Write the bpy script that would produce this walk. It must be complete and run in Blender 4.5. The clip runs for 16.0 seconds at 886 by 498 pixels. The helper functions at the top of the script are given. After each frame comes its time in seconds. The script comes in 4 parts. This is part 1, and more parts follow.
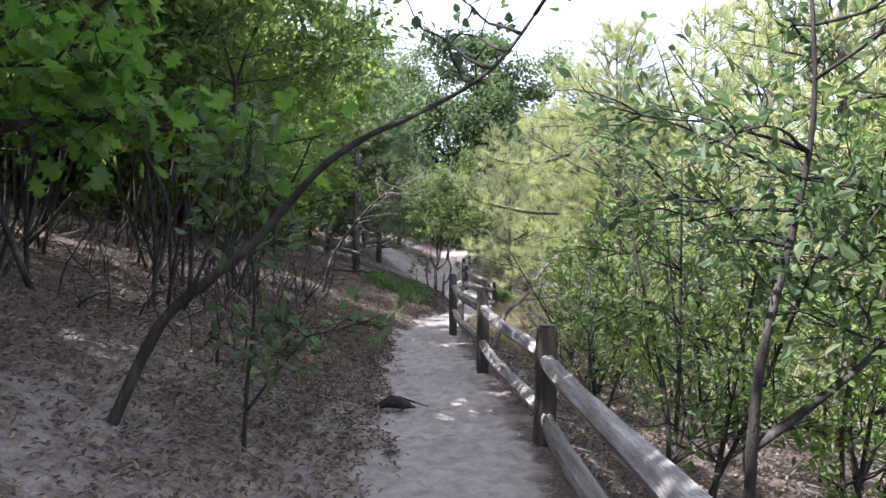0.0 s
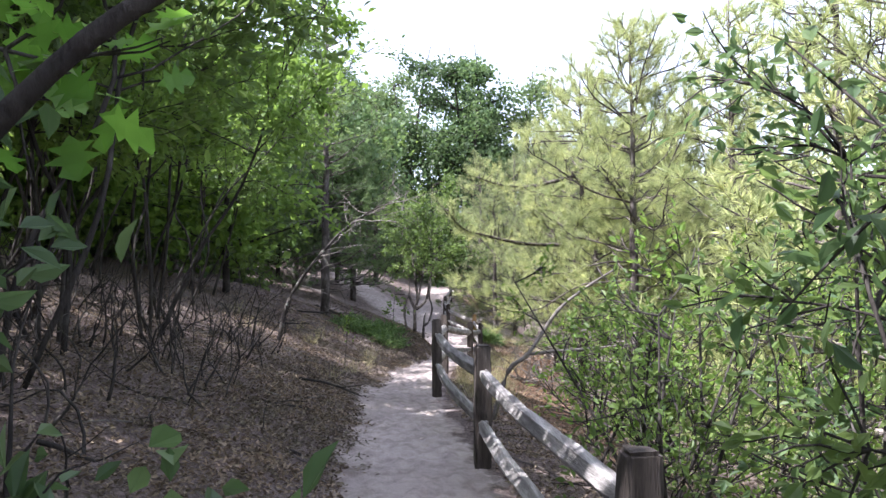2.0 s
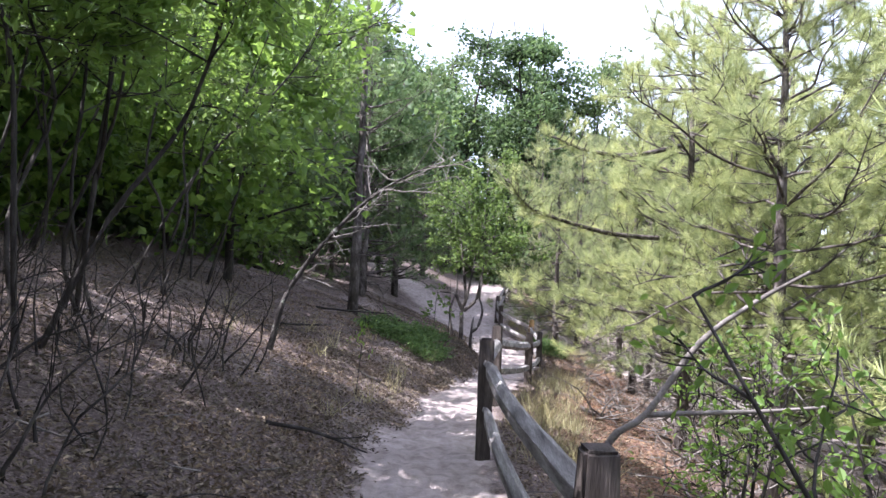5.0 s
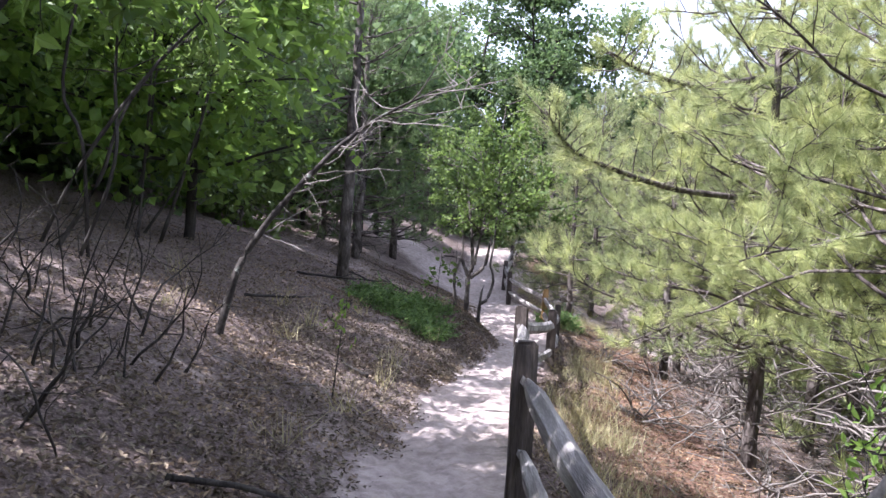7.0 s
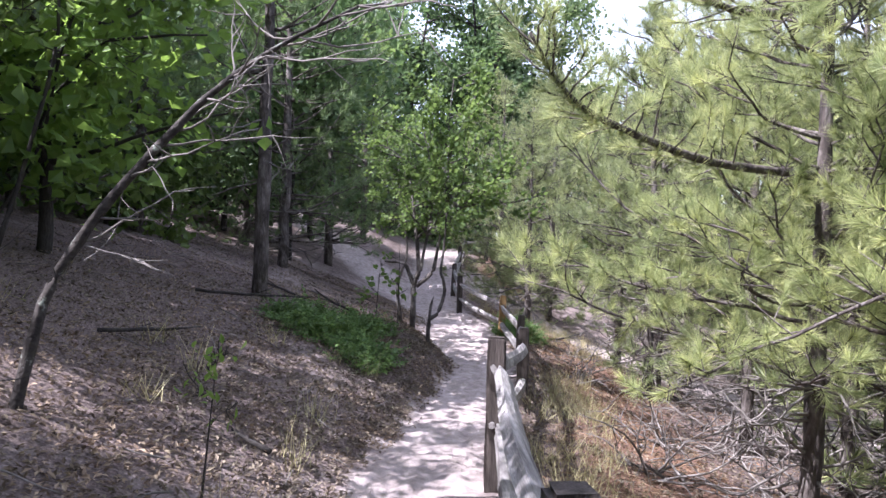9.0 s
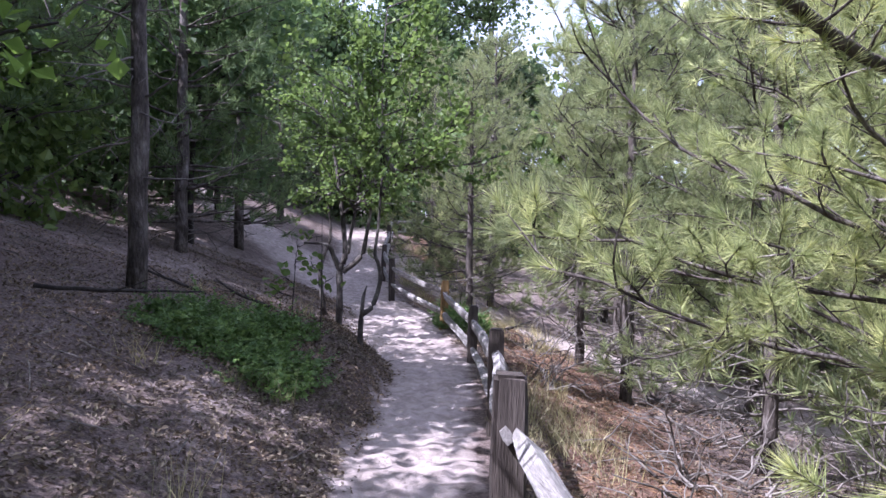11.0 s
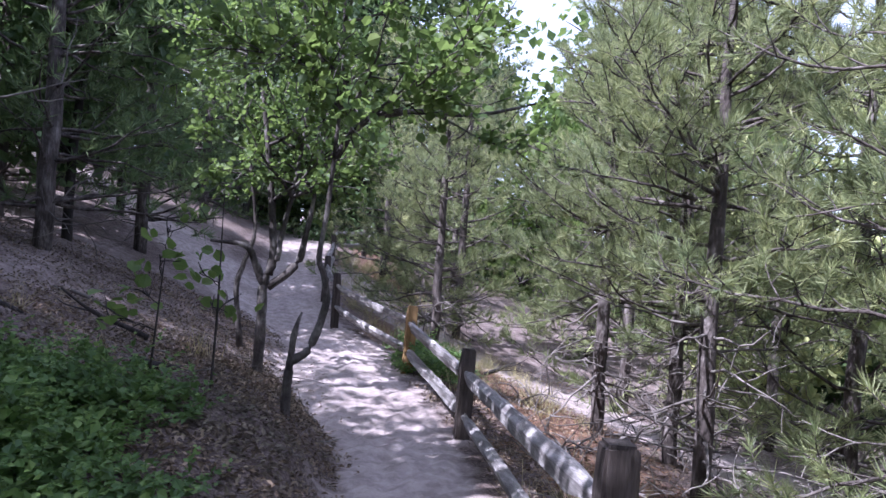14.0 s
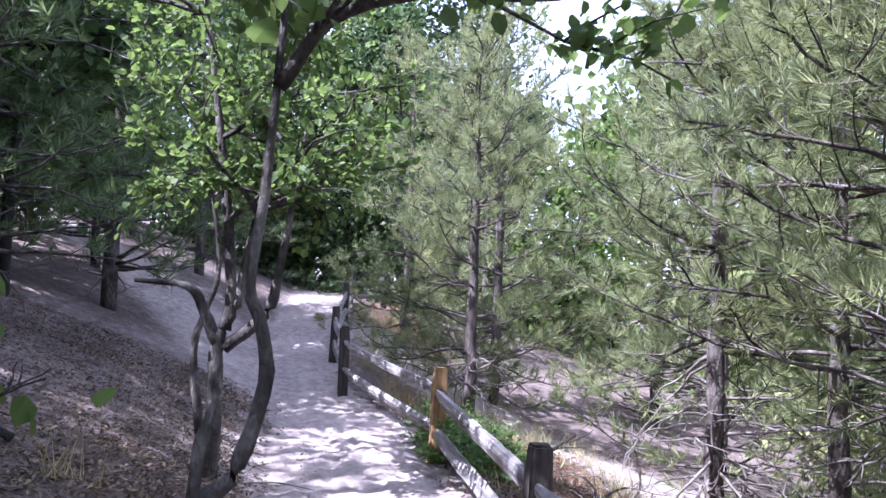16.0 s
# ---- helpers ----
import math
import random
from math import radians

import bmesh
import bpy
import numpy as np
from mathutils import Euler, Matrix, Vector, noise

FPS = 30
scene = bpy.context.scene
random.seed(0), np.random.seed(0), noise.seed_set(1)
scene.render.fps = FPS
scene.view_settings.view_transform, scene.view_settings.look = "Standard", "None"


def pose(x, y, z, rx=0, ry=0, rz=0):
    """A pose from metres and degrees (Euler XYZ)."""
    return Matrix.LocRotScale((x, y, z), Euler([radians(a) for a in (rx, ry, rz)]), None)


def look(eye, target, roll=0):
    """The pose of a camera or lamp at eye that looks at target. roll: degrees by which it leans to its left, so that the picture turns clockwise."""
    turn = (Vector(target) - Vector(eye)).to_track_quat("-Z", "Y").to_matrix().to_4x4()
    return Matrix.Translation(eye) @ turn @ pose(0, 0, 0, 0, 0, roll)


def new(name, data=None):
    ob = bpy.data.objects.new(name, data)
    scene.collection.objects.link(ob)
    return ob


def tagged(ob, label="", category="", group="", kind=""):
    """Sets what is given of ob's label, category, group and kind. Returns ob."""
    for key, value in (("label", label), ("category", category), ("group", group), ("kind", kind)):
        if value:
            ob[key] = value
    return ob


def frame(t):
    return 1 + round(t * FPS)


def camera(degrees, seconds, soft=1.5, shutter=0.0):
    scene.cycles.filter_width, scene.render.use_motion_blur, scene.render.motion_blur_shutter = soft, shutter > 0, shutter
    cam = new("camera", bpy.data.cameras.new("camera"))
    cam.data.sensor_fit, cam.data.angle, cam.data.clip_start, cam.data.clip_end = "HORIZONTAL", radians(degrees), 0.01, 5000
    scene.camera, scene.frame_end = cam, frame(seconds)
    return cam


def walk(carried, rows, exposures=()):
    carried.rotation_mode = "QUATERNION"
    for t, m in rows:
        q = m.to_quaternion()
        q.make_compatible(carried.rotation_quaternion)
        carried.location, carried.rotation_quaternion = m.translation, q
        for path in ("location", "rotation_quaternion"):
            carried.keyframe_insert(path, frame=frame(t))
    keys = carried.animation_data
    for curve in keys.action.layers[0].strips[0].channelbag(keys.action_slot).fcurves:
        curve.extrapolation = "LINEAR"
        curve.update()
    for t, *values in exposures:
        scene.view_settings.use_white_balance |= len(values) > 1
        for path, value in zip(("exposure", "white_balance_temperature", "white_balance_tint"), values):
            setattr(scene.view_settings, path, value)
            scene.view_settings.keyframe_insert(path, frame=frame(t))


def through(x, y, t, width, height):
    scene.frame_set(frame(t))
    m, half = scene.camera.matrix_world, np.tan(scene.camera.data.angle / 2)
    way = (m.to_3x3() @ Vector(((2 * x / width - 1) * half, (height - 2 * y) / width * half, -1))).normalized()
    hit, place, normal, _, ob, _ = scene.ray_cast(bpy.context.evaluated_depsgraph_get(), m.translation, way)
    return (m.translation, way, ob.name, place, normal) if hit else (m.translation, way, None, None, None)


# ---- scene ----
cam = camera(59.0, 16.0)
METRES, EYE, TILT, LEAN, TURN = 20.0, 1.4, 0.0, 0.0, 0.0
ROWS = [
    (0.0, 0.0, 0.0, 0.0, 0.0, 0.0, 0.0),
    (0.5, -0.0014, 0.0308, 0.0005, -0.54, 0.13, 0.11),
    (1.0, -0.003, 0.0615, 0.0007, -0.88, 1.16, -0.55),
    (1.5, -0.0025, 0.0926, 0.0008, -1.12, 1.77, -0.73),
    (2.0, -0.0015, 0.1253, 0.0019, -1.54, 2.63, 0.12),
    (2.5, -0.0007, 0.1543, 0.0015, -1.87, 1.31, -1.32),
    (3.0, 0.0034, 0.1856, 0.0018, 0.85, 1.28, -3.46),
    (5.5, -0.0006, 0.3321, 0.0043, 2.5, 2.35, -2.78),
    (6.0, -0.005, 0.3612, 0.0054, 2.65, 1.58, -3.55),
    (6.5, -0.0052, 0.391, 0.0057, 3.32, -0.02, -3.92),
    (7.0, -0.0076, 0.4223, 0.0052, 2.32, -0.64, -3.86),
    (7.5, -0.0088, 0.4503, 0.0061, -1.46, -0.14, -2.16),
    (8.0, -0.0103, 0.4833, 0.0057, 1.95, 0.51, -1.28),
    (8.5, -0.0117, 0.5146, 0.0057, 0.95, -0.07, -0.79),
    (9.0, -0.0099, 0.5459, 0.0059, -1.85, -0.32, -2.13),
    (9.5, -0.0114, 0.5754, 0.0038, -2.61, -0.54, -1.78),
    (12.0, -0.013, 0.7311, -0.0002, -10.35, -1.75, -1.69),
    (12.5, -0.0108, 0.7619, -0.0028, -10.85, -1.24, -1.97),
    (13.0, -0.0101, 0.7959, -0.0059, -11.54, -0.85, -2.15),
    (13.5, -0.0088, 0.8272, -0.0088, -11.94, 0.07, -2.1),
    (14.0, -0.0057, 0.8607, -0.01, -11.85, 0.37, -4.14),
    (14.5, -0.0029, 0.8913, -0.0106, -12.1, 0.39, -3.06),
    (15.0, 0.004, 0.9256, -0.0123, -12.21, 3.55, -0.81),
    (15.5, 0.0079, 0.9591, -0.0131, -13.06, 4.21, -0.17),
    (16.0, 0.017, 0.9955, -0.0161, -10.03, 4.15, -2.3),
]
walk(cam, [(t, pose(0, 0, EYE, TILT, LEAN, TURN) @ pose(METRES * x, METRES * y, METRES * z, 90 + pitch, roll, yaw)) for t, x, y, z, yaw, pitch, roll in ROWS],
     exposures=[(0.0, 1.85, 6000, 17), (6.0, 1.9, 5850, 22), (9.0, 1.75, 5750, 24), (12.0, 1.42, 5400, 30), (14.0, 1.5, 5350, 29), (16.0, 1.95, 5300, 30)])

# ---- world and sun ----
SUN_ELEV, SUN_AZ = 53.0, -112.0     # degrees; azimuth from +y towards +x
world = bpy.data.worlds.new("world")
scene.world = world
world.use_nodes = True
wn = world.node_tree
sky = wn.nodes.new("ShaderNodeTexSky")
sky.sky_type, sky.sun_disc = "NISHITA", False
sky.sun_elevation, sky.sun_rotation = radians(SUN_ELEV), radians(SUN_AZ)
sky.air_density, sky.dust_density, sky.ozone_density = 1.0, 2.0, 1.0
wn.nodes["Background"].inputs[1].default_value = 0.13
sky_lift = wn.nodes.new("ShaderNodeMix")      # a constant near-white mixed in to whiten the whole sky and lift the fill light
sky_lift.data_type = "RGBA"
sky_lift.inputs[0].default_value, sky_lift.inputs[7].default_value = 0.55, (5.2, 5.4, 5.9, 1)
wn.links.new(sky.outputs[0], sky_lift.inputs[6])
wn.links.new(sky_lift.outputs[2], wn.nodes["Background"].inputs[0])
sun = new("sun", bpy.data.lights.new("sun", "SUN"))
sun.data.energy, sun.data.angle, sun.data.color = 5.0, radians(0.5), (1.0, 0.96, 0.9)
toward = Vector((math.sin(radians(SUN_AZ)) * math.cos(radians(SUN_ELEV)), math.cos(radians(SUN_AZ)) * math.cos(radians(SUN_ELEV)), math.sin(radians(SUN_ELEV))))
sun.matrix_world = look(toward * 60, (0, 0, 0))


# ---- materials ----
def node_mat(name):
    m = bpy.data.materials.new(name)
    m.use_nodes = True
    nt = m.node_tree
    return m, nt, nt.nodes["Principled BSDF"]


def noise_node(nt, scale, detail=4.0, coord="Object", rough=0.55, stretch=(1, 1, 1)):
    tc, mp, n = nt.nodes.new("ShaderNodeTexCoord"), nt.nodes.new("ShaderNodeMapping"), nt.nodes.new("ShaderNodeTexNoise")
    mp.inputs["Scale"].default_value = stretch
    nt.links.new(tc.outputs[coord], mp.inputs[0])
    nt.links.new(mp.outputs[0], n.inputs["Vector"])
    n.inputs["Scale"].default_value, n.inputs["Detail"].default_value, n.inputs["Roughness"].default_value = scale, detail, rough
    return n


def ramp(nt, fac, stops):
    r = nt.nodes.new("ShaderNodeValToRGB")
    while len(r.color_ramp.elements) < len(stops):
        r.color_ramp.elements.new(0.5)
    for e, (p, c) in zip(r.color_ramp.elements, stops):
        e.position, e.color = p, (*c, 1)
    nt.links.new(fac, r.inputs[0])
    return r


def mix(nt, fac, a, b, mode="MIX"):
    m = nt.nodes.new("ShaderNodeMix")
    m.data_type, m.blend_type = "RGBA", mode
    if isinstance(fac, float):
        m.inputs[0].default_value = fac
    else:
        nt.links.new(fac, m.inputs[0])
    for sock, v in ((m.inputs[6], a), (m.inputs[7], b)):
        if isinstance(v, tuple):
            sock.default_value = (*v, 1)
        else:
            nt.links.new(v, sock)
    return m.outputs[2]


def bump(nt, bsdf, height, strength, dist):
    b = nt.nodes.new("ShaderNodeBump")
    b.inputs["Strength"].default_value, b.inputs["Distance"].default_value = strength, dist
    nt.links.new(height, b.inputs["Height"])
    nt.links.new(b.outputs[0], bsdf.inputs["Normal"])


def surface_mat(name, stops, scale, fine=40.0, rough=0.9, strength=0.5, dist=0.01, stretch=(1, 1, 1), spec=0.2):
    """Two scales of noise: a large one over the colours, a fine one over brightness and relief."""
    m, nt, b = node_mat(name)
    big, small = noise_node(nt, scale, 5, stretch=stretch), noise_node(nt, fine, 6, stretch=stretch)
    col = ramp(nt, big.outputs[0], stops)
    shade = ramp(nt, small.outputs[0], [(0.3, (0.55, 0.55, 0.55)), (0.7, (1.25, 1.25, 1.25))])
    nt.links.new(mix(nt, 0.8, col.outputs[0], shade.outputs[0], "MULTIPLY"), b.inputs["Base Color"])
    b.inputs["Roughness"].default_value, b.inputs["Specular IOR Level"].default_value = rough, spec
    bump(nt, b, small.outputs[0], strength, dist)
    return m


def leaf_mat(name, dark, mid, light, through_col, through=0.52, rough=0.5):
    m, nt, b = node_mat(name)
    geo = nt.nodes.new("ShaderNodeNewGeometry")
    col = ramp(nt, geo.outputs["Random Per Island"], [(0.0, dark), (0.5, mid), (1.0, light)])
    patch = noise_node(nt, 0.9, 3)
    tone = ramp(nt, patch.outputs[0], [(0.35, (0.75, 0.8, 0.75)), (0.65, (1.2, 1.15, 1.0))])
    base = mix(nt, 1.0, col.outputs[0], tone.outputs[0], "MULTIPLY")
    clump = noise_node(nt, 6.0, 2)
    near = ramp(nt, clump.outputs[0], [(0.32, (0.62, 0.68, 0.6)), (0.68, (1.3, 1.25, 1.12))])
    base = mix(nt, 1.0, base, near.outputs[0], "MULTIPLY")
    nt.links.new(base, b.inputs["Base Color"])
    b.inputs["Roughness"].default_value, b.inputs["Specular IOR Level"].default_value = rough, 0.35
    tr, ms = nt.nodes.new("ShaderNodeBsdfTranslucent"), nt.nodes.new("ShaderNodeMixShader")
    nt.links.new(mix(nt, 0.5, base, through_col), tr.inputs[0])
    ms.inputs[0].default_value = through
    nt.links.new(b.outputs[0], ms.inputs[1])
    nt.links.new(tr.outputs[0], ms.inputs[2])
    nt.links.new(ms.outputs[0], nt.nodes["Material Output"].inputs[0])
    return m


BARK_DARK = surface_mat("bark_dark", [(0.3, (0.022, 0.019, 0.018)), (0.55, (0.05, 0.044, 0.04)), (0.75, (0.12, 0.108, 0.1))], 6, 45, strength=0.9, dist=0.02, stretch=(1, 1, 0.35))
BARK_PINE = surface_mat("bark_pine", [(0.3, (0.035, 0.03, 0.027)), (0.5, (0.095, 0.08, 0.072)), (0.72, (0.24, 0.215, 0.2))], 9, 38, strength=1.0, dist=0.03, stretch=(1, 1, 0.4))
BARK_LICHEN = surface_mat("bark_lichen", [(0.42, (0.03, 0.026, 0.024)), (0.6, (0.075, 0.066, 0.06)), (0.66, (0.33, 0.36, 0.31))], 9, 50, strength=0.8, dist=0.015)
BARK_POPLAR = surface_mat("bark_poplar", [(0.35, (0.04, 0.034, 0.031)), (0.52, (0.1, 0.088, 0.08)), (0.68, (0.27, 0.25, 0.23))], 8, 55, strength=1.0, dist=0.02, stretch=(1, 1, 0.5))
TWIG_GREY = surface_mat("dead_twig_grey", [(0.3, (0.08, 0.07, 0.063)), (0.7, (0.26, 0.235, 0.215))], 3, 60, strength=0.4, dist=0.005)
POST_WOOD = surface_mat("post_wood", [(0.3, (0.04, 0.033, 0.029)), (0.55, (0.085, 0.07, 0.062)), (0.75, (0.16, 0.138, 0.122))], 5, 50, strength=0.8, dist=0.01, stretch=(3, 3, 0.3))
POST_NEW = surface_mat("post_new_wood", [(0.3, (0.2, 0.125, 0.055)), (0.7, (0.33, 0.215, 0.1))], 5, 50, strength=0.5, dist=0.008, stretch=(3, 3, 0.3))
RAIL_WOOD = surface_mat("rail_wood", [(0.28, (0.12, 0.11, 0.105)), (0.5, (0.28, 0.262, 0.25)), (0.72, (0.5, 0.475, 0.455))], 4, 45, strength=0.9, dist=0.012, stretch=(6, 0.35, 6))
# one needle in three tones: sunlit, half shaded and shaded, put into the colour
NEEDLE_SUN = leaf_mat("needle_sunlit", (0.15, 0.185, 0.09), (0.34, 0.385, 0.185), (0.55, 0.57, 0.32), (0.56, 0.62, 0.3), 0.45)
NEEDLE_HALF_SHADE = leaf_mat("needle_half_shade", (0.085, 0.115, 0.062), (0.2, 0.235, 0.125), (0.38, 0.41, 0.235), (0.4, 0.45, 0.22), 0.42)
NEEDLE_SHADE = leaf_mat("needle_shade", (0.06, 0.1, 0.052), (0.115, 0.17, 0.085), (0.19, 0.255, 0.12), (0.24, 0.33, 0.13), 0.4)
LEAF_MID = leaf_mat("leaf_mid", (0.06, 0.105, 0.035), (0.1, 0.16, 0.055), (0.17, 0.24, 0.085), (0.25, 0.35, 0.09))
LEAF_LIME = leaf_mat("leaf_lime", (0.085, 0.16, 0.04), (0.13, 0.225, 0.06), (0.19, 0.29, 0.085), (0.32, 0.46, 0.08), 0.55)
LEAF_OAK = leaf_mat("leaf_oak", (0.05, 0.12, 0.025), (0.085, 0.19, 0.035), (0.14, 0.27, 0.05), (0.2, 0.42, 0.05))
LEAF_DARK = leaf_mat("leaf_dark", (0.034, 0.062, 0.032), (0.058, 0.095, 0.048), (0.1, 0.145, 0.075), (0.14, 0.23, 0.08), 0.42)
LEAF_BLUE = leaf_mat("leaf_bluish", (0.05, 0.092, 0.05), (0.085, 0.14, 0.072), (0.145, 0.205, 0.105), (0.2, 0.31, 0.1), 0.45)
GROUND_COVER = leaf_mat("ground_cover_green", (0.05, 0.1, 0.035), (0.1, 0.18, 0.06), (0.19, 0.28, 0.1), (0.24, 0.36, 0.11), 0.4)
GRASS_DRY = leaf_mat("grass_straw", (0.22, 0.19, 0.1), (0.36, 0.32, 0.2), (0.5, 0.46, 0.32), (0.4, 0.36, 0.2), 0.25, 0.7)
LITTER = leaf_mat("fallen_leaf", (0.06, 0.045, 0.04), (0.14, 0.107, 0.094), (0.28, 0.228, 0.204), (0.2, 0.13, 0.08), 0.12, 0.85)
NEEDLE_LITTER = leaf_mat("fallen_needles", (0.11, 0.06, 0.042), (0.21, 0.125, 0.085), (0.33, 0.225, 0.16), (0.25, 0.14, 0.08), 0.1, 0.85)


def ground_mat():
    """Sand under a carpet of litter; the attribute 'cover' says how thick: red leaf litter, green pine needles, blue
    trodden sand. Red is also raised to darken shaded ground.
    """
    m, nt, b = node_mat("sand_and_litter")
    at = nt.nodes.new("ShaderNodeAttribute")
    at.attribute_name = "cover"
    sep = nt.nodes.new("ShaderNodeSeparateColor")
    nt.links.new(at.outputs["Color"], sep.inputs[0])
    wide, grain, clot, fleck = noise_node(nt, 0.7, 4), noise_node(nt, 160, 4), noise_node(nt, 5.5, 8, rough=0.7), noise_node(nt, 42, 5, rough=0.7)
    sand = ramp(nt, wide.outputs[0], [(0.3, (0.33, 0.28, 0.26)), (0.7, (0.46, 0.395, 0.37))])
    grit = ramp(nt, grain.outputs[0], [(0.3, (0.8, 0.8, 0.8)), (0.7, (1.12, 1.12, 1.12))])
    # darker mottles painted for the shade in footprints and pits of the sand
    trodden = noise_node(nt, 8, 5, rough=0.6)
    pit_shade = ramp(nt, trodden.outputs[0], [(0.36, (0.72, 0.71, 0.7)), (0.6, (1.1, 1.1, 1.1))])
    sand_c = mix(nt, 1.0, mix(nt, 1.0, sand.outputs[0], pit_shade.outputs[0], "MULTIPLY"), grit.outputs[0], "MULTIPLY")
    leafy = ramp(nt, fleck.outputs[0], [(0.3, (0.04, 0.031, 0.028)), (0.5, (0.13, 0.1, 0.09)), (0.7, (0.27, 0.22, 0.2))])
    needly = ramp(nt, fleck.outputs[0], [(0.3, (0.08, 0.044, 0.033)), (0.55, (0.19, 0.118, 0.087)), (0.75, (0.32, 0.235, 0.18))])

    def cover(chan, lo, hi):
        add = nt.nodes.new("ShaderNodeMath")
        add.operation = "ADD"
        nt.links.new(sep.outputs[chan], add.inputs[0])
        nt.links.new(clot.outputs[0], add.inputs[1])
        mr = nt.nodes.new("ShaderNodeMapRange")
        mr.inputs[1].default_value, mr.inputs[2].default_value = lo, hi
        nt.links.new(add.outputs[0], mr.inputs[0])
        return mr.outputs[0]
    c1 = mix(nt, cover(0, 0.74, 1.2), sand_c, leafy.outputs[0])
    c2 = mix(nt, cover(1, 0.85, 1.12), c1, needly.outputs[0])
    nt.links.new(c2, b.inputs["Base Color"])
    b.inputs["Roughness"].default_value, b.inputs["Specular IOR Level"].default_value = 0.95, 0.1
    lumps = noise_node(nt, 11, 5, rough=0.65)
    relief = mix(nt, 0.45, lumps.outputs[0], fleck.outputs[0])
    bump(nt, b, relief, 0.9, 0.05)
    return m


GROUND = ground_mat()

# ---- terrain ----
PATH_Y = (-20, 0, 5, 9, 12.8, 16.5, 20.3, 23.2, 26, 28.7, 31.5, 34, 43, 60)
PATH_X = (0, 0.0, 0.1, -0.1, -0.3, -0.08, 0.5, 0.95, 0.85, 0.8, 0.4, 0.2, 0.8, 0.8)
PATH_HALF = (0.5, 0.5, 0.46, 0.48, 0.47, 0.42, 0.42, 0.47, 0.72, 0.8, 0.62, 0.8, 0.8, 0.8)
RISE_Y = (-20, 0, 5, 9, 12.6, 16, 20, 24, 27, 31, 33.5, 38, 43, 50, 60, 90)
RISE_Z = (0.2, 0.2, 0.13, 0.06, 0.0, -0.1, -0.25, -0.38, -0.33, -0.2, 0.1, 0.7, 1.15, 1.7, 2.4, 4.0)


def height(x, y):
    """Ground height, for numbers or arrays, without the small relief."""
    xc, hw, zp = np.interp(y, PATH_Y, PATH_X), np.interp(y, PATH_Y, PATH_HALF), np.interp(y, RISE_Y, RISE_Z)
    left, right = np.maximum(xc - hw - x, 0), np.maximum(x - xc - hw - 0.15, 0)
    up = 4.8 * (1 - np.exp(-0.088 * left ** 2 / (left + 0.1)))
    up = up + 0.34 * np.exp(-((x + 0.35) / 0.7) ** 2 - ((y - 22.3) / 2.2) ** 2) * np.clip(left * 4, 0, 1)
    down = 2.3 * (1 - np.exp(-0.13 * right ** 2 / (right + 0.3)))
    far = np.clip((np.hypot(x, y - 20) - 60) / 200, 0, 1)
    return (zp + up - down) * (1 - far)


def wave(x, y):
    """Small smooth relief from a few sines, as arrays."""
    return (np.sin(1.7 * x + 2.3 * y + 1) * np.sin(2.9 * x - 1.3 * y) + 0.6 * np.sin(5.3 * x + 4.1 * y) * np.sin(3.7 * y - 4.9 * x + 2)
            + 0.4 * np.sin(11.3 * x - 6.1 * y) * np.sin(9.7 * y + 7.3 * x + 1))


def ground_z(x, y):
    return float(height(x, y))


def strip(x, y, line, half):
    """1 inside a band of that half width round a line of points, falling to 0."""
    best = np.full(np.shape(x), 99.0)
    for (ax, ay), (bx, by) in zip(line, line[1:]):
        dx, dy = bx - ax, by - ay
        u = np.clip(((x - ax) * dx + (y - ay) * dy) / (dx * dx + dy * dy), 0, 1)
        best = np.minimum(best, np.hypot(x - ax - u * dx, y - ay - u * dy))
    return np.clip(1.6 - best / half, 0, 1)


UPHILL_TRACK = [(0.3, 31), (-1.6, 35), (-5, 40), (-11, 46)]
LOWER_TRACK = [(1.6, 37), (3.0, 32), (4.6, 28), (6.4, 24.5), (9.5, 20)]


def covers(x, y):
    xc, hw = np.interp(y, PATH_Y, PATH_X), np.interp(y, PATH_Y, PATH_HALF)
    trod = np.clip((1.3 + 0.16 * wave(x * 1.5, y * 1.5) + 0.14 * wave(x * 4 + 1, y * 4) - np.abs(x - xc) / hw) * 1.7, 0, 1)
    trod = np.clip(np.maximum(trod, np.maximum(strip(x, y, UPHILL_TRACK, 0.75), strip(x, y, LOWER_TRACK, 0.7))), 0, 1)
    side = np.clip((xc - x) / 4, 0, 1)
    leaf = 0.5 + 0.2 * np.exp(-((y - 9) / 5.5) ** 2) * (x < xc) - 0.2 * np.exp(-(y / 5.0) ** 2) + 0.12 * side + 0.1 * wave(x * 0.4, y * 0.4)
    # litter thickened under the thicket, its dark colour deepening the shade there
    leaf = leaf + 0.3 * np.exp(-((y - 8) / 3.5) ** 2) * (x < xc - 0.9) + 0.04 * np.clip((y - 12) / 3, 0, 1) + 0.16 * np.clip((y - 15) / 2, 0, 1) * np.clip((25 - y) / 2, 0, 1) * (x < xc)
    # right of the path: real litter, raised further to darken ground lying in shade
    leaf = np.where(x > xc, 0.62 + 0.25 * np.clip((xc + 4.4 - x) / 1.5, 0, 1), leaf) * (1 - trod)
    needles = np.where(x > xc, 0.72 * np.clip((x - xc - hw - 0.2) / 0.8, 0, 1) * np.clip((xc + hw + 3.0 - x) / 1.2, 0.2, 1) * np.clip((y - 8) / 6, 0, 1), 0.3 * np.exp(-((x + 3.5) / 2) ** 2 - ((y - 23) / 3.5) ** 2)) * (1 - trod)
    return leaf, needles, trod


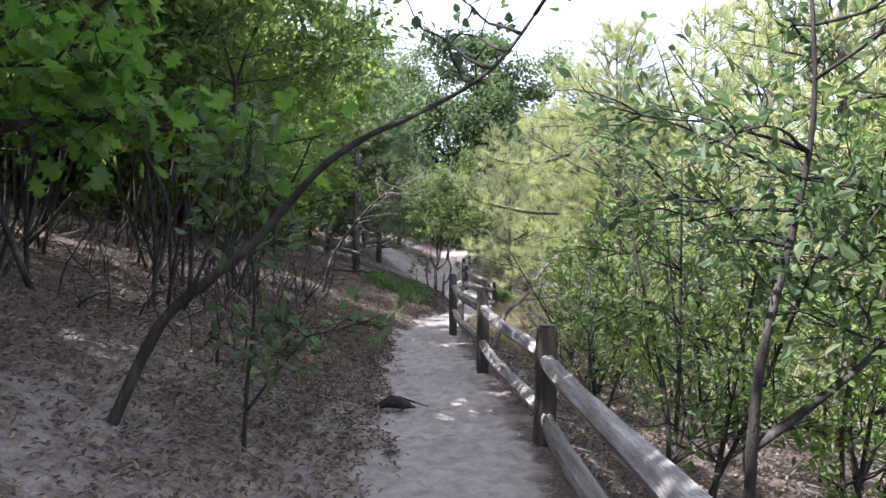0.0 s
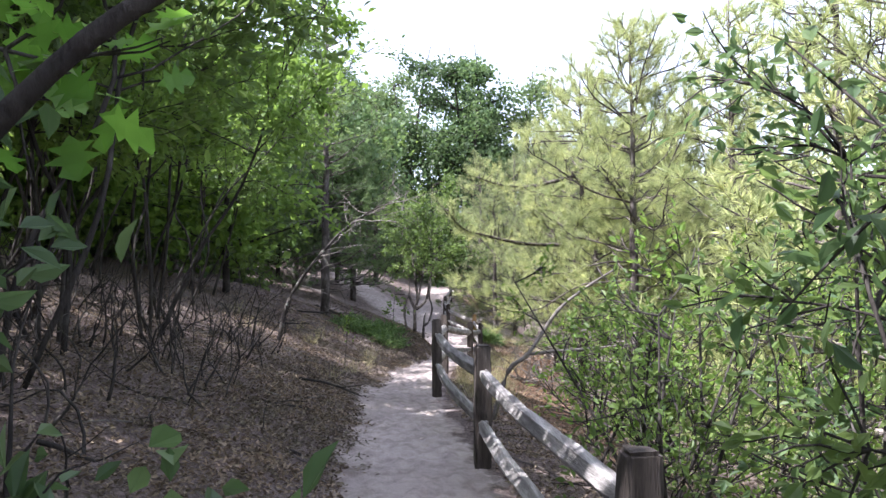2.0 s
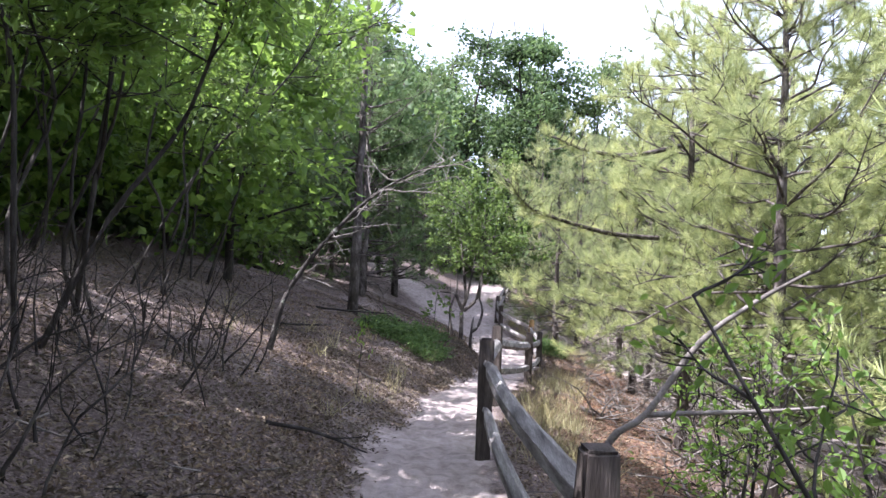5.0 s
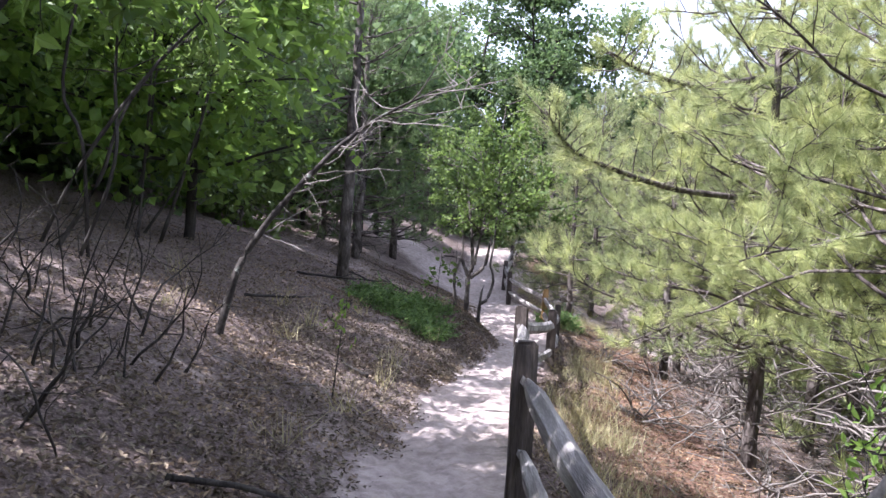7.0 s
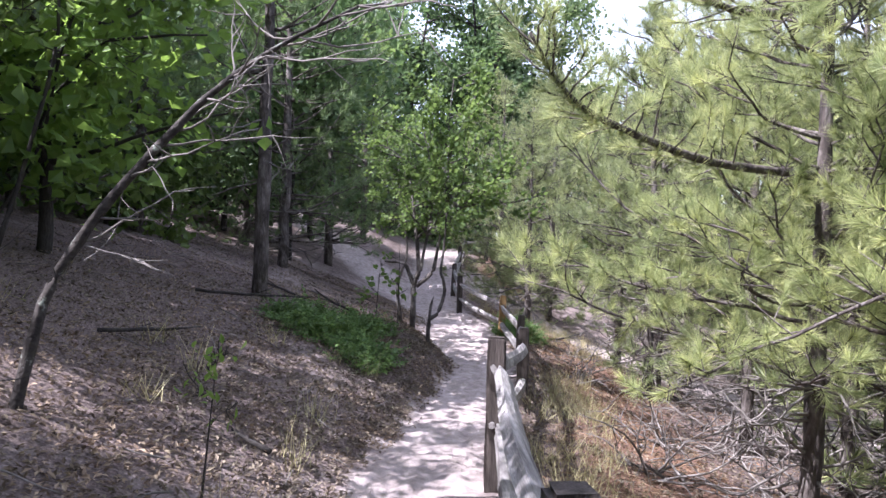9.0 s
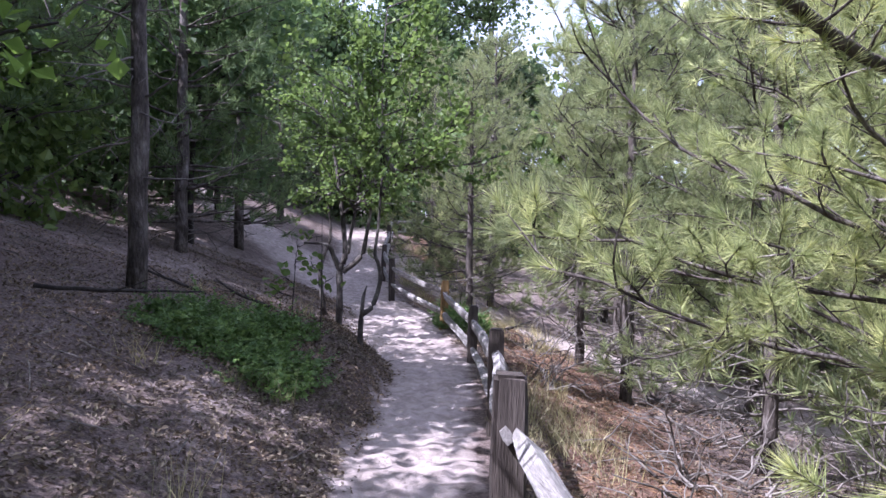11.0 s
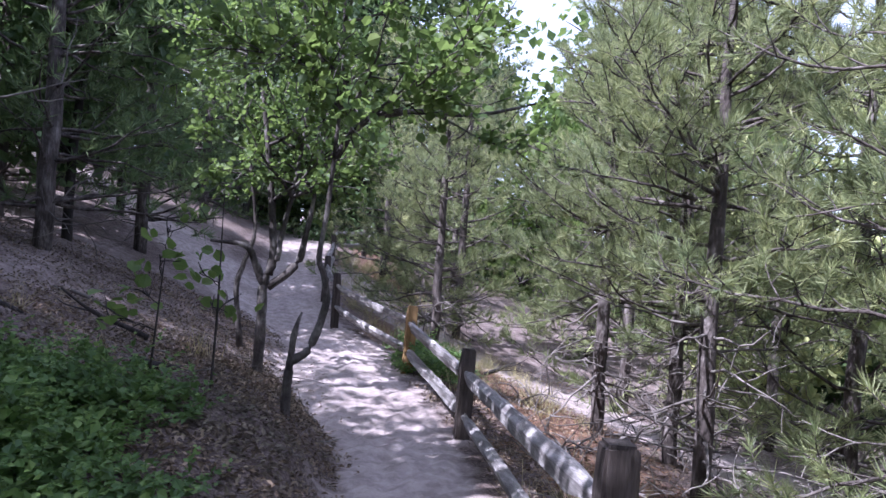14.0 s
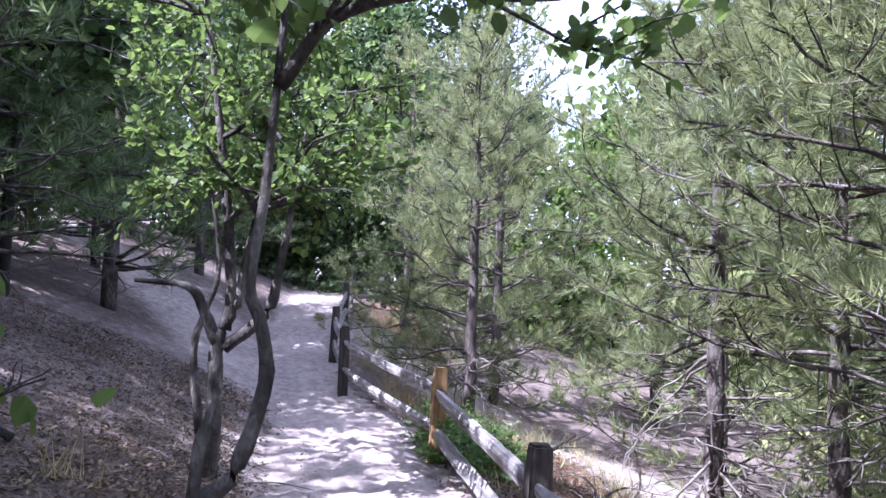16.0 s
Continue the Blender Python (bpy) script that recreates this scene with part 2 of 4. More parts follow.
# ---- mesh building ----
class Geo:
    """Collects triangles."""
    def __init__(self):
        self.v, self.f, self.n, self.s = [], [], 0, []

    def add(self, v, f, smooth=True):
        v, f = np.asarray(v, float), np.asarray(f, int)
        self.v.append(v), self.f.append(f + self.n), self.s.append(np.full(len(f), smooth))
        self.n += len(v)

    def mesh(self, name, mat):
        v, f, s = np.concatenate(self.v), np.concatenate(self.f), np.concatenate(self.s)
        me = bpy.data.meshes.new(name)
        me.vertices.add(len(v)), me.loops.add(f.size), me.polygons.add(len(f))
        me.vertices.foreach_set("co", v.ravel())
        me.loops.foreach_set("vertex_index", f.ravel().astype(np.int32))
        me.polygons.foreach_set("loop_start", np.arange(0, f.size, 3, dtype=np.int32))
        me.polygons.foreach_set("use_smooth", s)
        me.materials.append(mat)
        me.update(calc_edges=True)
        return me


def tube(g, pts, radii, sides=7, rough=0.0, rng=None, cap=True):
    """A tapered limb along points."""
    p = np.asarray(pts, float)
    r = np.interp(np.linspace(0, 1, len(p)), np.linspace(0, 1, len(radii)), radii)
    t = np.gradient(p, axis=0)
    t /= np.linalg.norm(t, axis=1)[:, None] + 1e-9
    ref = np.where(np.abs(t[:, 2:3]) > 0.9, [[1.0, 0, 0]], [[0, 0, 1.0]])
    u = np.cross(t, ref)
    u /= np.linalg.norm(u, axis=1)[:, None] + 1e-9
    w = np.cross(t, u)
    a = np.linspace(0, 2 * np.pi, sides, endpoint=False)
    rr = r[:, None] * (1 + (rng.uniform(-rough, rough, (len(p), sides)) if rough else 0))
    v = p[:, None] + rr[..., None] * (np.cos(a)[None, :, None] * u[:, None] + np.sin(a)[None, :, None] * w[:, None])
    i, j = np.meshgrid(np.arange(len(p) - 1), np.arange(sides), indexing="ij")
    k = (j + 1) % sides
    q = np.stack([i * sides + j, i * sides + k, (i + 1) * sides + k, (i + 1) * sides + j], -1).reshape(-1, 4)
    v, f = v.reshape(-1, 3), np.concatenate([q[:, [0, 1, 2]], q[:, [0, 2, 3]]])
    if cap:
        e = (len(p) - 1) * sides
        f = np.concatenate([f, [(e, e + n, e + n + 1) for n in range(1, sides - 1)], [(0, n + 1, n) for n in range(1, sides - 1)]])
    g.add(v, f)


def smooth_line(pts, n=4):
    """Points rounded by a Catmull-Rom curve."""
    p = np.asarray(pts, float)
    q = np.vstack([2 * p[0] - p[1], p, 2 * p[-1] - p[-2]])
    out = []
    for i in range(1, len(q) - 2):
        for t in np.linspace(0, 1, n, endpoint=False):
            a, b, c, d = q[i - 1:i + 3]
            out.append(0.5 * (2 * b + (c - a) * t + (2 * a - 5 * b + 4 * c - d) * t * t + (3 * b - a - 3 * c + d) * t ** 3))
    return np.array(out + [p[-1]])


ROUND_LEAF = (np.array([(0, 0, 0), (0.42, 0.3, 0.08), (0.36, 0.72, 0.05), (0, 1, -0.1), (-0.36, 0.72, 0.05), (-0.42, 0.3, 0.08), (0, 0.5, -0.03)], float),
              np.array([(6, 0, 1), (6, 1, 2), (6, 2, 3), (6, 3, 4), (6, 4, 5), (6, 5, 0)]))
LONG_LEAF = (np.array([(0, 0, 0), (0.24, 0.35, 0.06), (0.2, 0.65, 0.04), (0, 1, -0.14), (-0.2, 0.65, 0.04), (-0.24, 0.35, 0.06)], float),
             np.array([(0, 1, 2), (0, 2, 3), (0, 3, 4), (0, 4, 5)]))
OAK_LEAF = (np.array([(0, 0, 0), (0.16, 0.22, 0.02), (0.42, 0.26, 0.05), (0.2, 0.42, 0), (0.52, 0.6, 0.05), (0.2, 0.66, 0), (0.3, 0.88, 0.02), (0, 1, -0.08),
                      (-0.3, 0.88, 0.02), (-0.2, 0.66, 0), (-0.52, 0.6, 0.05), (-0.2, 0.42, 0), (-0.42, 0.26, 0.05), (-0.16, 0.22, 0.02)], float),
            np.array([(0, 1, 13), (1, 2, 3), (1, 3, 11), (1, 11, 13), (13, 11, 12), (3, 4, 5), (3, 5, 9), (3, 9, 11), (11, 9, 10), (5, 6, 7), (5, 7, 9), (9, 7, 8)]))
NARROW_LEAF = (np.array([(0, 0, 0), (0.24, 0.45, 0.12), (0, 1, -0.06), (-0.22, 0.5, 0.1)], float), np.array([(0, 1, 2), (0, 2, 3)]))
CLUMP_LEAF = (np.array([(0, 0, 0), (0.45, 0.45, 0.12), (0, 1, -0.1), (-0.45, 0.45, 0.12)], float), np.array([(0, 1, 2), (0, 2, 3)]))


def scatter(g, template, at, out, size, rng, flat=0.6):
    """Copies of a flat template at points: its long way along 'out', its face mostly upward."""
    tv, tf = template
    n = len(at)
    y = out + rng.normal(0, 0.45, (n, 3))
    y /= np.linalg.norm(y, axis=1)[:, None] + 1e-9
    up = np.array([0, 0, 1.0]) * flat + rng.normal(0, 0.55, (n, 3))
    x = np.cross(y, up)
    x /= np.linalg.norm(x, axis=1)[:, None] + 1e-9
    z = np.cross(x, y)
    s = size * rng.uniform(0.65, 1.25, n)
    v = at[:, None] + s[:, None, None] * (tv[None, :, 0:1] * x[:, None] + tv[None, :, 1:2] * y[:, None] + tv[None, :, 2:3] * z[:, None])
    f = tf[None] + (np.arange(n) * len(tv))[:, None, None]
    g.add(v.reshape(-1, 3), f.reshape(-1, 3), False)


def needles(g, at, way, count, length, width, rng, spread=0.62):
    """Brushes of single needles round twig ends."""
    n = len(at) * count
    base = np.repeat(at, count, 0) + rng.normal(0, length * 0.07, (n, 3))
    d = np.repeat(way, count, 0) + rng.normal(0, spread, (n, 3))
    d /= np.linalg.norm(d, axis=1)[:, None] + 1e-9
    side = np.cross(d, rng.normal(0, 1, (n, 3)))
    side /= np.linalg.norm(side, axis=1)[:, None] + 1e-9
    tip = base + d * (length * rng.uniform(0.7, 1.15, n))[:, None]
    v = np.stack([base - side * width / 2, base + side * width / 2, tip], 1)
    g.add(v.reshape(-1, 3), np.arange(n * 3).reshape(-1, 3), False)


def tufts(g, at, way, count, length, width, rng):
    """Bottle brushes: needles leaving the last stretch of a twig at a slant, all round it."""
    n = len(at) * count
    axis = np.repeat(way, count, 0)
    side = np.cross(axis, rng.normal(0, 1, (n, 3)))
    side /= np.linalg.norm(side, axis=1)[:, None] + 1e-9
    back = rng.uniform(0, 1, n) ** 1.3
    slant = np.radians(12 + 66 * back + rng.uniform(-10, 22, n))[:, None]
    d = axis * np.cos(slant) + side * np.sin(slant) + (0, 0, 0.08)
    base = np.repeat(at, count, 0) - axis * (back * length * 0.85)[:, None]
    across = np.cross(d, rng.normal(0, 1, (n, 3)))
    across /= np.linalg.norm(across, axis=1)[:, None] + 1e-9
    tip = base + d * (length * np.repeat(rng.uniform(0.75, 1.2, len(at)), count) * rng.uniform(0.8, 1.05, n))[:, None]
    v = np.stack([base - across * width / 2, base + across * width / 2, tip], 1)
    g.add(v.reshape(-1, 3), np.arange(n * 3).reshape(-1, 3), False)


def part(name, g, mat, parent, label=""):
    ob = new(name, g.mesh(name, mat))
    ob.parent = parent
    return tagged(ob, label) if label else ob


def thing(name, at, label, category, group="", kind=""):
    ob = new(name)
    ob.empty_display_size = 0.2
    ob.matrix_world = Matrix.Translation(at)
    return tagged(ob, label, category, group, kind)


def local(pts, at):
    return np.asarray(pts, float) - np.asarray(at, float)


def wander(rng, start, way, length, n, wob=0.15, lift=0.0):
    """A bending twig: points from start along a way that drifts."""
    p, d, out = np.array(start, float), np.array(way, float), [np.array(start, float)]
    for _ in range(n):
        d = d + rng.normal(0, wob, 3) + (0, 0, lift / n)
        d /= np.linalg.norm(d)
        p = p + d * length / n
        out.append(p)
    return np.array(out)


def broadleaf(name, at, trunks, label, mat, seed, bark=None, crown=(1.2, 3.5), reach=1.2, limbs=14, leaves=1800, size=0.08, shape=ROUND_LEAF,
              radius=0.05, category="tree", group="", twigs=5, rise=0.5, round_off=0.35):
    """A broad-leaved tree or shrub: its trunks (points from its foot), limbs with twigs, and a leaf mesh along them."""
    rng = np.random.default_rng(seed)
    foot = thing(name, at, label, category, group)
    wood, green, spots, ways = Geo(), Geo(), [], []
    tops = []
    for n, pts in enumerate(trunks):
        line = smooth_line(pts, 4)
        g = Geo()
        tube(g, line, (radius * (1.0 if n == 0 else 0.75), radius * 0.62, radius * 0.2), 8, 0.12, rng)
        part("trunk", g, bark or BARK_DARK, foot)
        tops.append(line)
    lo, hi = crown
    for n in range(limbs):
        line = tops[n % len(tops)]
        keep = line[(line[:, 2] >= lo)]
        if not len(keep):
            line = tops[0]
            keep = line[line[:, 2] >= lo]
        s = keep[rng.integers(len(keep))]
        a = rng.uniform(0, 2 * np.pi)
        f = np.clip((s[2] - lo) / max(hi - lo, 0.1), 0, 1)
        long = reach * (1 - round_off * f) * rng.uniform(0.6, 1.15)
        limb = wander(rng, s, (np.cos(a), np.sin(a), rise * rng.uniform(0.3, 1.4)), long, 7, 0.16, 0.15)
        tube(wood, limb, (radius * 0.36, radius * 0.18, 0.004), 5)
        for k in range(twigs):
            i = rng.integers(2, len(limb) - 1)
            d = limb[i] - limb[i - 1]
            d = d / np.linalg.norm(d) + rng.normal(0, 0.65, 3)
            tw = wander(rng, limb[i], d / np.linalg.norm(d), long * rng.uniform(0.25, 0.55), 4, 0.2, 0.1)
            tube(wood, tw, (radius * 0.13 + 0.002, 0.0025), 3, cap=False)
            spots.append(tw), ways.append(np.gradient(tw, axis=0))
        spots.append(limb[3:]), ways.append(np.gradient(limb, axis=0)[3:])
    p, w = np.concatenate(spots), np.concatenate(ways)
    pick = rng.integers(0, len(p), leaves)
    w = w[pick] / (np.linalg.norm(w[pick], axis=1)[:, None] + 1e-9)
    scatter(green, shape, p[pick] + rng.normal(0, size * 0.75, (leaves, 3)), w + rng.normal(0, 0.5, (leaves, 3)), size, rng)
    tagged(part("branching", wood, bark or BARK_DARK, foot), kind="stuff")
    part("crown", green, mat, foot)
    return foot


def pine(at, h, label, mat, seed, lo=1.0, reach=1.8, step=0.4, per=5, brush=(26, 0.12, 0.004), radius=0.09, dead=6, name="pine_tree", group="", lean=(0, 0), twig_step=0.16, bark=None, inner=0.25, boughs=(), twin=False):
    """A pine: a trunk, whorls of limbs with brushes of needles, and bare dead limbs low down."""
    rng = np.random.default_rng(seed)
    foot = thing(name, at, label, "tree", group)
    trunk, wood, green, bare = Geo(), Geo(), Geo(), Geo()
    zs = np.linspace(-0.15, h, 14)
    axis = np.stack([lean[0] * zs / h + rng.normal(0, 0.012, 14), lean[1] * zs / h + rng.normal(0, 0.012, 14), zs], 1)
    tube(trunk, axis, (radius * 1.12, radius, radius * 0.75, radius * 0.45, 0.012), 10, 0.07, rng)
    tips, ways = [], []
    for pts in boughs:
        limb = smooth_line(pts, 5)
        tube(wood, limb, (0.036, 0.024, 0.009), 8, 0.08, rng)
        for i in range(4, len(limb) - 1):
            fw = (limb[i + 1] - limb[i]) / np.linalg.norm(limb[i + 1] - limb[i])
            tips.append(limb[i]), ways.append(fw * 0.6 + (0, 0, 0.6))
            for sign in (-1, 1):
                tw = wander(rng, limb[i], fw * 0.8 + np.cross(fw, (0, 0, 1.0)) * sign + (0, 0, rng.uniform(-0.35, 0.6)), rng.uniform(0.18, 0.42), 4, 0.15, 0.3)
                tube(wood, tw, (0.008, 0.005), 4, cap=False)
                tips.append(tw[-1]), ways.append(tw[-1] - tw[-2])
    z = lo
    while z < h - 0.1:
        f = (z - lo) / (h - lo)
        for k in range(per):
            a = rng.uniform(0, 2 * np.pi)
            long = reach * (1 - f ** 1.7) ** 0.8 * rng.uniform(0.5, 1.12) + 0.15
            s = (np.interp(z, zs, axis[:, 0]), np.interp(z, zs, axis[:, 1]), z + rng.uniform(-0.1, 0.1))
            limb = wander(rng, s, (np.cos(a), np.sin(a), -0.05 + 0.55 * f), long, 9, 0.15, 0.45)
            tube(wood, limb, (radius * 0.3 * (1 - 0.5 * f), 0.012, 0.006), 6 if twin else 4)
            for d in np.arange(inner * long, long, twig_step):
                u = d / long * 9
                i = min(int(u), 8)
                p = limb[i] + (limb[i + 1] - limb[i]) * (u - i)
                fw = limb[i + 1] - limb[i]
                fw /= np.linalg.norm(fw)
                sd = np.cross(fw, (0, 0, 1.0)) * rng.choice((-1, 1))
                tw = wander(rng, p, fw * 0.7 + sd + (0, 0, rng.uniform(-0.25, 0.7)), rng.uniform(0.2, 0.5) * min(1, long), 3, 0.15, 0.3)
                tube(wood, tw, (0.007, 0.004), 3, cap=False)
                tips.append(tw[-1]), ways.append(tw[-1] - tw[-2])
                if twin:
                    sub = wander(rng, tw[1], tw[1] - tw[0] + rng.normal(0, 0.1, 3), rng.uniform(0.12, 0.28), 3, 0.15, 0.3)
                    tube(wood, sub, (0.005, 0.003), 3, cap=False)
                    tips.append(sub[-1]), ways.append(sub[-1] - sub[-2])
            tips.append(limb[-1]), ways.append(limb[-1] - limb[-2])
        z += step * rng.uniform(0.75, 1.25)
    ways = np.array(ways)
    ways /= np.linalg.norm(ways, axis=1)[:, None]
    tufts(green, np.array(tips), ways, *brush, rng)
    part("trunk", trunk, bark or BARK_PINE, foot)
    tagged(part("branching", wood, BARK_PINE, foot), kind="stuff")
    part("crown", green, mat, foot)
    for k in range(dead):
        z, a = rng.uniform(0.35, max(lo, 0.6)), rng.uniform(0, 2 * np.pi)
        limb = wander(rng, (0, 0, z), (np.cos(a), np.sin(a), rng.uniform(-0.35, 0.3)), rng.uniform(0.5, 1.4), 8, 0.2, -0.1)
        tube(bare, limb, (0.016, 0.009, 0.003), 5)
        for i in range(3):
            j = rng.integers(2, 8)
            tube(bare, wander(rng, limb[j], rng.normal(0, 1, 3), rng.uniform(0.2, 0.5), 4, 0.25), (0.007, 0.002), 4, cap=False)
    if dead:
        tagged(part("deadwood", bare, TWIG_GREY, foot, "bare grey dead lower branches"), kind="stuff")
    return foot


def far_tree(at, h, reach, mat, seed, label, lo=0.15, clump=0.3, leaves=2600, name="background_tree", radius=0.14, group="trees in the background"):
    """A tree seen from afar: trunk, limbs and an uneven crown of small clumps with gaps."""
    rng = np.random.default_rng(seed)
    foot = thing(name, at, label, "tree", group)
    trunk, green = Geo(), Geo()
    line = wander(rng, (0, 0, -0.3), (rng.normal(0, 0.04), rng.normal(0, 0.04), 1), h, 8, 0.05)
    tube(trunk, line, (radius, radius * 0.6, 0.02), 8, 0.1, rng)
    pts = []
    for k in range(46):
        f = rng.uniform(lo, 1.0)
        s = line[min(int(f * 8), 8)]
        a = rng.uniform(0, 2 * np.pi)
        long = reach * np.sin(np.pi * (0.15 + 0.8 * (f - lo) / (1 - lo))) ** 0.7 * rng.uniform(0.5, 1.15)
        limb = wander(rng, s, (np.cos(a), np.sin(a), rng.uniform(0.1, 0.8)), long, 6, 0.15, 0.1)
        tube(trunk, limb, (radius * 0.35, 0.01), 4, cap=False)
        pts += [limb[2:]] * 2
        for _ in range(5):
            j = rng.integers(2, 7)
            pts.append(wander(rng, limb[j], rng.normal(0, 1, 3) + (0, 0, 0.3), long * 0.4, 3, 0.2))
    p = np.concatenate(pts)
    pick = rng.integers(0, len(p), leaves)
    scatter(green, CLUMP_LEAF, p[pick] + rng.normal(0, max(clump * 0.6, reach * 0.09), (leaves, 3)), rng.normal(0, 1, (leaves, 3)), clump, rng)
    part("trunk", trunk, BARK_DARK, foot)
    part("crown", green, mat, foot)
    return foot


def on(x, y, drop=0.03):
    return (x, y, ground_z(x, y) - drop)


# ---- ground ----
def axis_steps(stops):
    out = []
    for a, b, s in stops:
        out += list(np.arange(a, b, s))
    return np.array(out + [stops[-1][1]])


def ground():
    xs = axis_steps([(-900, -100, 100), (-100, -30, 5), (-30, -8, 0.6), (-8, -3.5, 0.16), (-3.5, 3, 0.062), (3, 8, 0.16), (8, 30, 0.6), (30, 100, 5), (100, 900, 100)])
    ys = axis_steps([(-900, -60, 120), (-60, -6, 3), (-6, 1, 0.3), (1, 36, 0.085), (36, 60, 0.4), (60, 120, 5), (120, 900, 100)])
    x, y = np.meshgrid(xs, ys)
    leaf, ndl, trod = covers(x, y)
    z = height(x, y)
    near = np.clip(1 - (np.hypot(x, (y - 18) * 0.5) - 12) / 20, 0, 1)
    foot = np.sin(13.1 * x + 3.1 * np.sin(7 * y)) * np.sin(11.3 * y + 2.7 * np.sin(9 * x + 1))
    z = z + near * ((0.012 * wave(x, y) + 0.03 * wave(0.45 * x + 3, 0.45 * y)) * (1 - 0.6 * trod) + 0.026 * foot * trod + 0.017 * trod * np.sin(29 * x + 5 * np.sin(11 * y)) * np.sin(23 * y + 4 * np.sin(13 * x)) + 0.012 * (1 - trod) * np.sin(23 * x + 4 * np.sin(13 * y)) * np.sin(19 * y + 3 * np.sin(17 * x)))
    n, m = z.shape
    i, j = np.meshgrid(np.arange(n - 1), np.arange(m - 1), indexing="ij")
    a = (i * m + j).ravel()
    g = Geo()
    g.add(np.stack([x, y, z], -1).reshape(-1, 3), np.concatenate([np.stack([a, a + 1, a + m + 1], 1), np.stack([a, a + m + 1, a + m], 1)]))
    me = g.mesh("ground", GROUND)
    col = me.attributes.new("cover", "FLOAT_COLOR", "POINT")
    col.data.foreach_set("color", np.stack([leaf, ndl, trod, np.ones_like(leaf)], -1).ravel())
    tagged(new("ground", me), "sandy dune ground with leaf litter and a trodden sand path", "ground", kind="structure")


ground()

# ---- fence ----
POSTS = [(0.6, 1.15, 0.98), (0.66, 5.04, 0.91), (0.43, 8.5, 0.98), (0.16, 12.6, 1.0), (0.36, 16.1, 0.92), (1.02, 19.6, 0.63), (1.55, 23.8, 0.4), (1.6, 27.08, 0.51), (0.92, 30.9, 0.74),
         (0.86, 33.2, 1.0), (1.25, 37.5, 1.5), (1.62, 42.0, 1.85), (2.6, 42.6, 1.9)]


def fence():
    rng = np.random.default_rng(5)
    foot = thing("split_rail_fence", on(0.5, 1.0), "weathered grey split-rail fence with dark posts beside the sand path", "fence", kind="structure")
    o = np.array(foot.matrix_world.translation)
    for n, (x, y, top) in enumerate(POSTS):
        gz = ground_z(x, y)
        bm = bmesh.new()
        bmesh.ops.create_cube(bm, size=1)
        high = top - gz + 0.25
        bmesh.ops.scale(bm, vec=(0.125, 0.135, high), verts=bm.verts)
        bmesh.ops.bevel(bm, geom=[e for e in bm.edges], offset=0.014, segments=2, affect="EDGES")
        bmesh.ops.subdivide_edges(bm, edges=[e for e in bm.edges if abs(e.verts[0].co.z - e.verts[1].co.z) > 0.3], cuts=6)
        for v in bm.verts:
            v.co += Vector(rng.normal(0, 0.003, 3))
            if v.co.z > high / 2 - 0.04:
                v.co.x *= 0.92
                v.co.y *= 0.92
        me = bpy.data.meshes.new("post")
        bm.to_mesh(me), bm.free()
        me.materials.append(POST_NEW if n == 7 else POST_WOOD)
        ob = new("post", me)
        ob.parent = foot
        nx = POSTS[min(n + 1, len(POSTS) - 1)]
        pv = POSTS[max(n - 1, 0)]
        turn = math.atan2(nx[1] - pv[1], nx[0] - pv[0]) - math.pi / 2
        ob.matrix_basis = Matrix.Translation(Vector((x, y, top - high / 2)) - Vector(o)) @ Euler((rng.normal(0, 0.015), rng.normal(0, 0.015), turn)).to_matrix().to_4x4()
        tagged(ob, "newer honey-brown timber post" if n == 7 else "dark weathered square timber post")
    for n in range(len(POSTS) - 1):
        (ax, ay, az), (bx, by, bz) = POSTS[n], POSTS[n + 1]
        for drop in (0.21, 0.58):
            g = Geo()
            a = np.array((ax, ay, max(az - drop, 0.06 + ground_z(ax, ay)))) - o
            b = np.array((bx, by, max(bz - drop, 0.06 + ground_z(bx, by)))) - o
            d = (b - a) / np.linalg.norm(b - a)
            a, b = a - d * 0.09, b + d * 0.09
            m, sides = 26, 6
            u = np.cross(d, (0, 0, 1.0))
            u /= np.linalg.norm(u)
            w = np.cross(u, d)
            ang = np.linspace(0, 2 * np.pi, sides, endpoint=False) + rng.uniform(0, 1)
            prof = 0.046 * (1 + rng.uniform(-0.35, 0.35, sides))
            v = []
            for i in range(m):
                s = i / (m - 1)
                end = np.clip(min(s, 1 - s) * 9, 0.5, 1)
                r = prof * end * (1 + rng.normal(0, 0.035, sides))
                c = a + (b - a) * s + u * 0.02 * np.sin(5 * s + n) - w * 0.03 * np.sin(np.pi * s)
                v.append(c + (r * np.cos(ang))[:, None] * u * 1.0 + (r * np.sin(ang))[:, None] * w * 1.35)
            v = np.concatenate(v)
            i, j = np.meshgrid(np.arange(m - 1), np.arange(sides), indexing="ij")
            k = (j + 1) % sides
            q = np.stack([i * sides + j, i * sides + k, (i + 1) * sides + k, (i + 1) * sides + j], -1).reshape(-1, 4)
            e = (m - 1) * sides
            f = np.concatenate([q[:, [0, 1, 2]], q[:, [0, 2, 3]], [(e, e + t, e + t + 1) for t in range(1, sides - 1)], [(0, t + 1, t) for t in range(1, sides - 1)]])
            g.add(v, f, False)
            part("rail", g, RAIL_WOOD, foot)


fence()

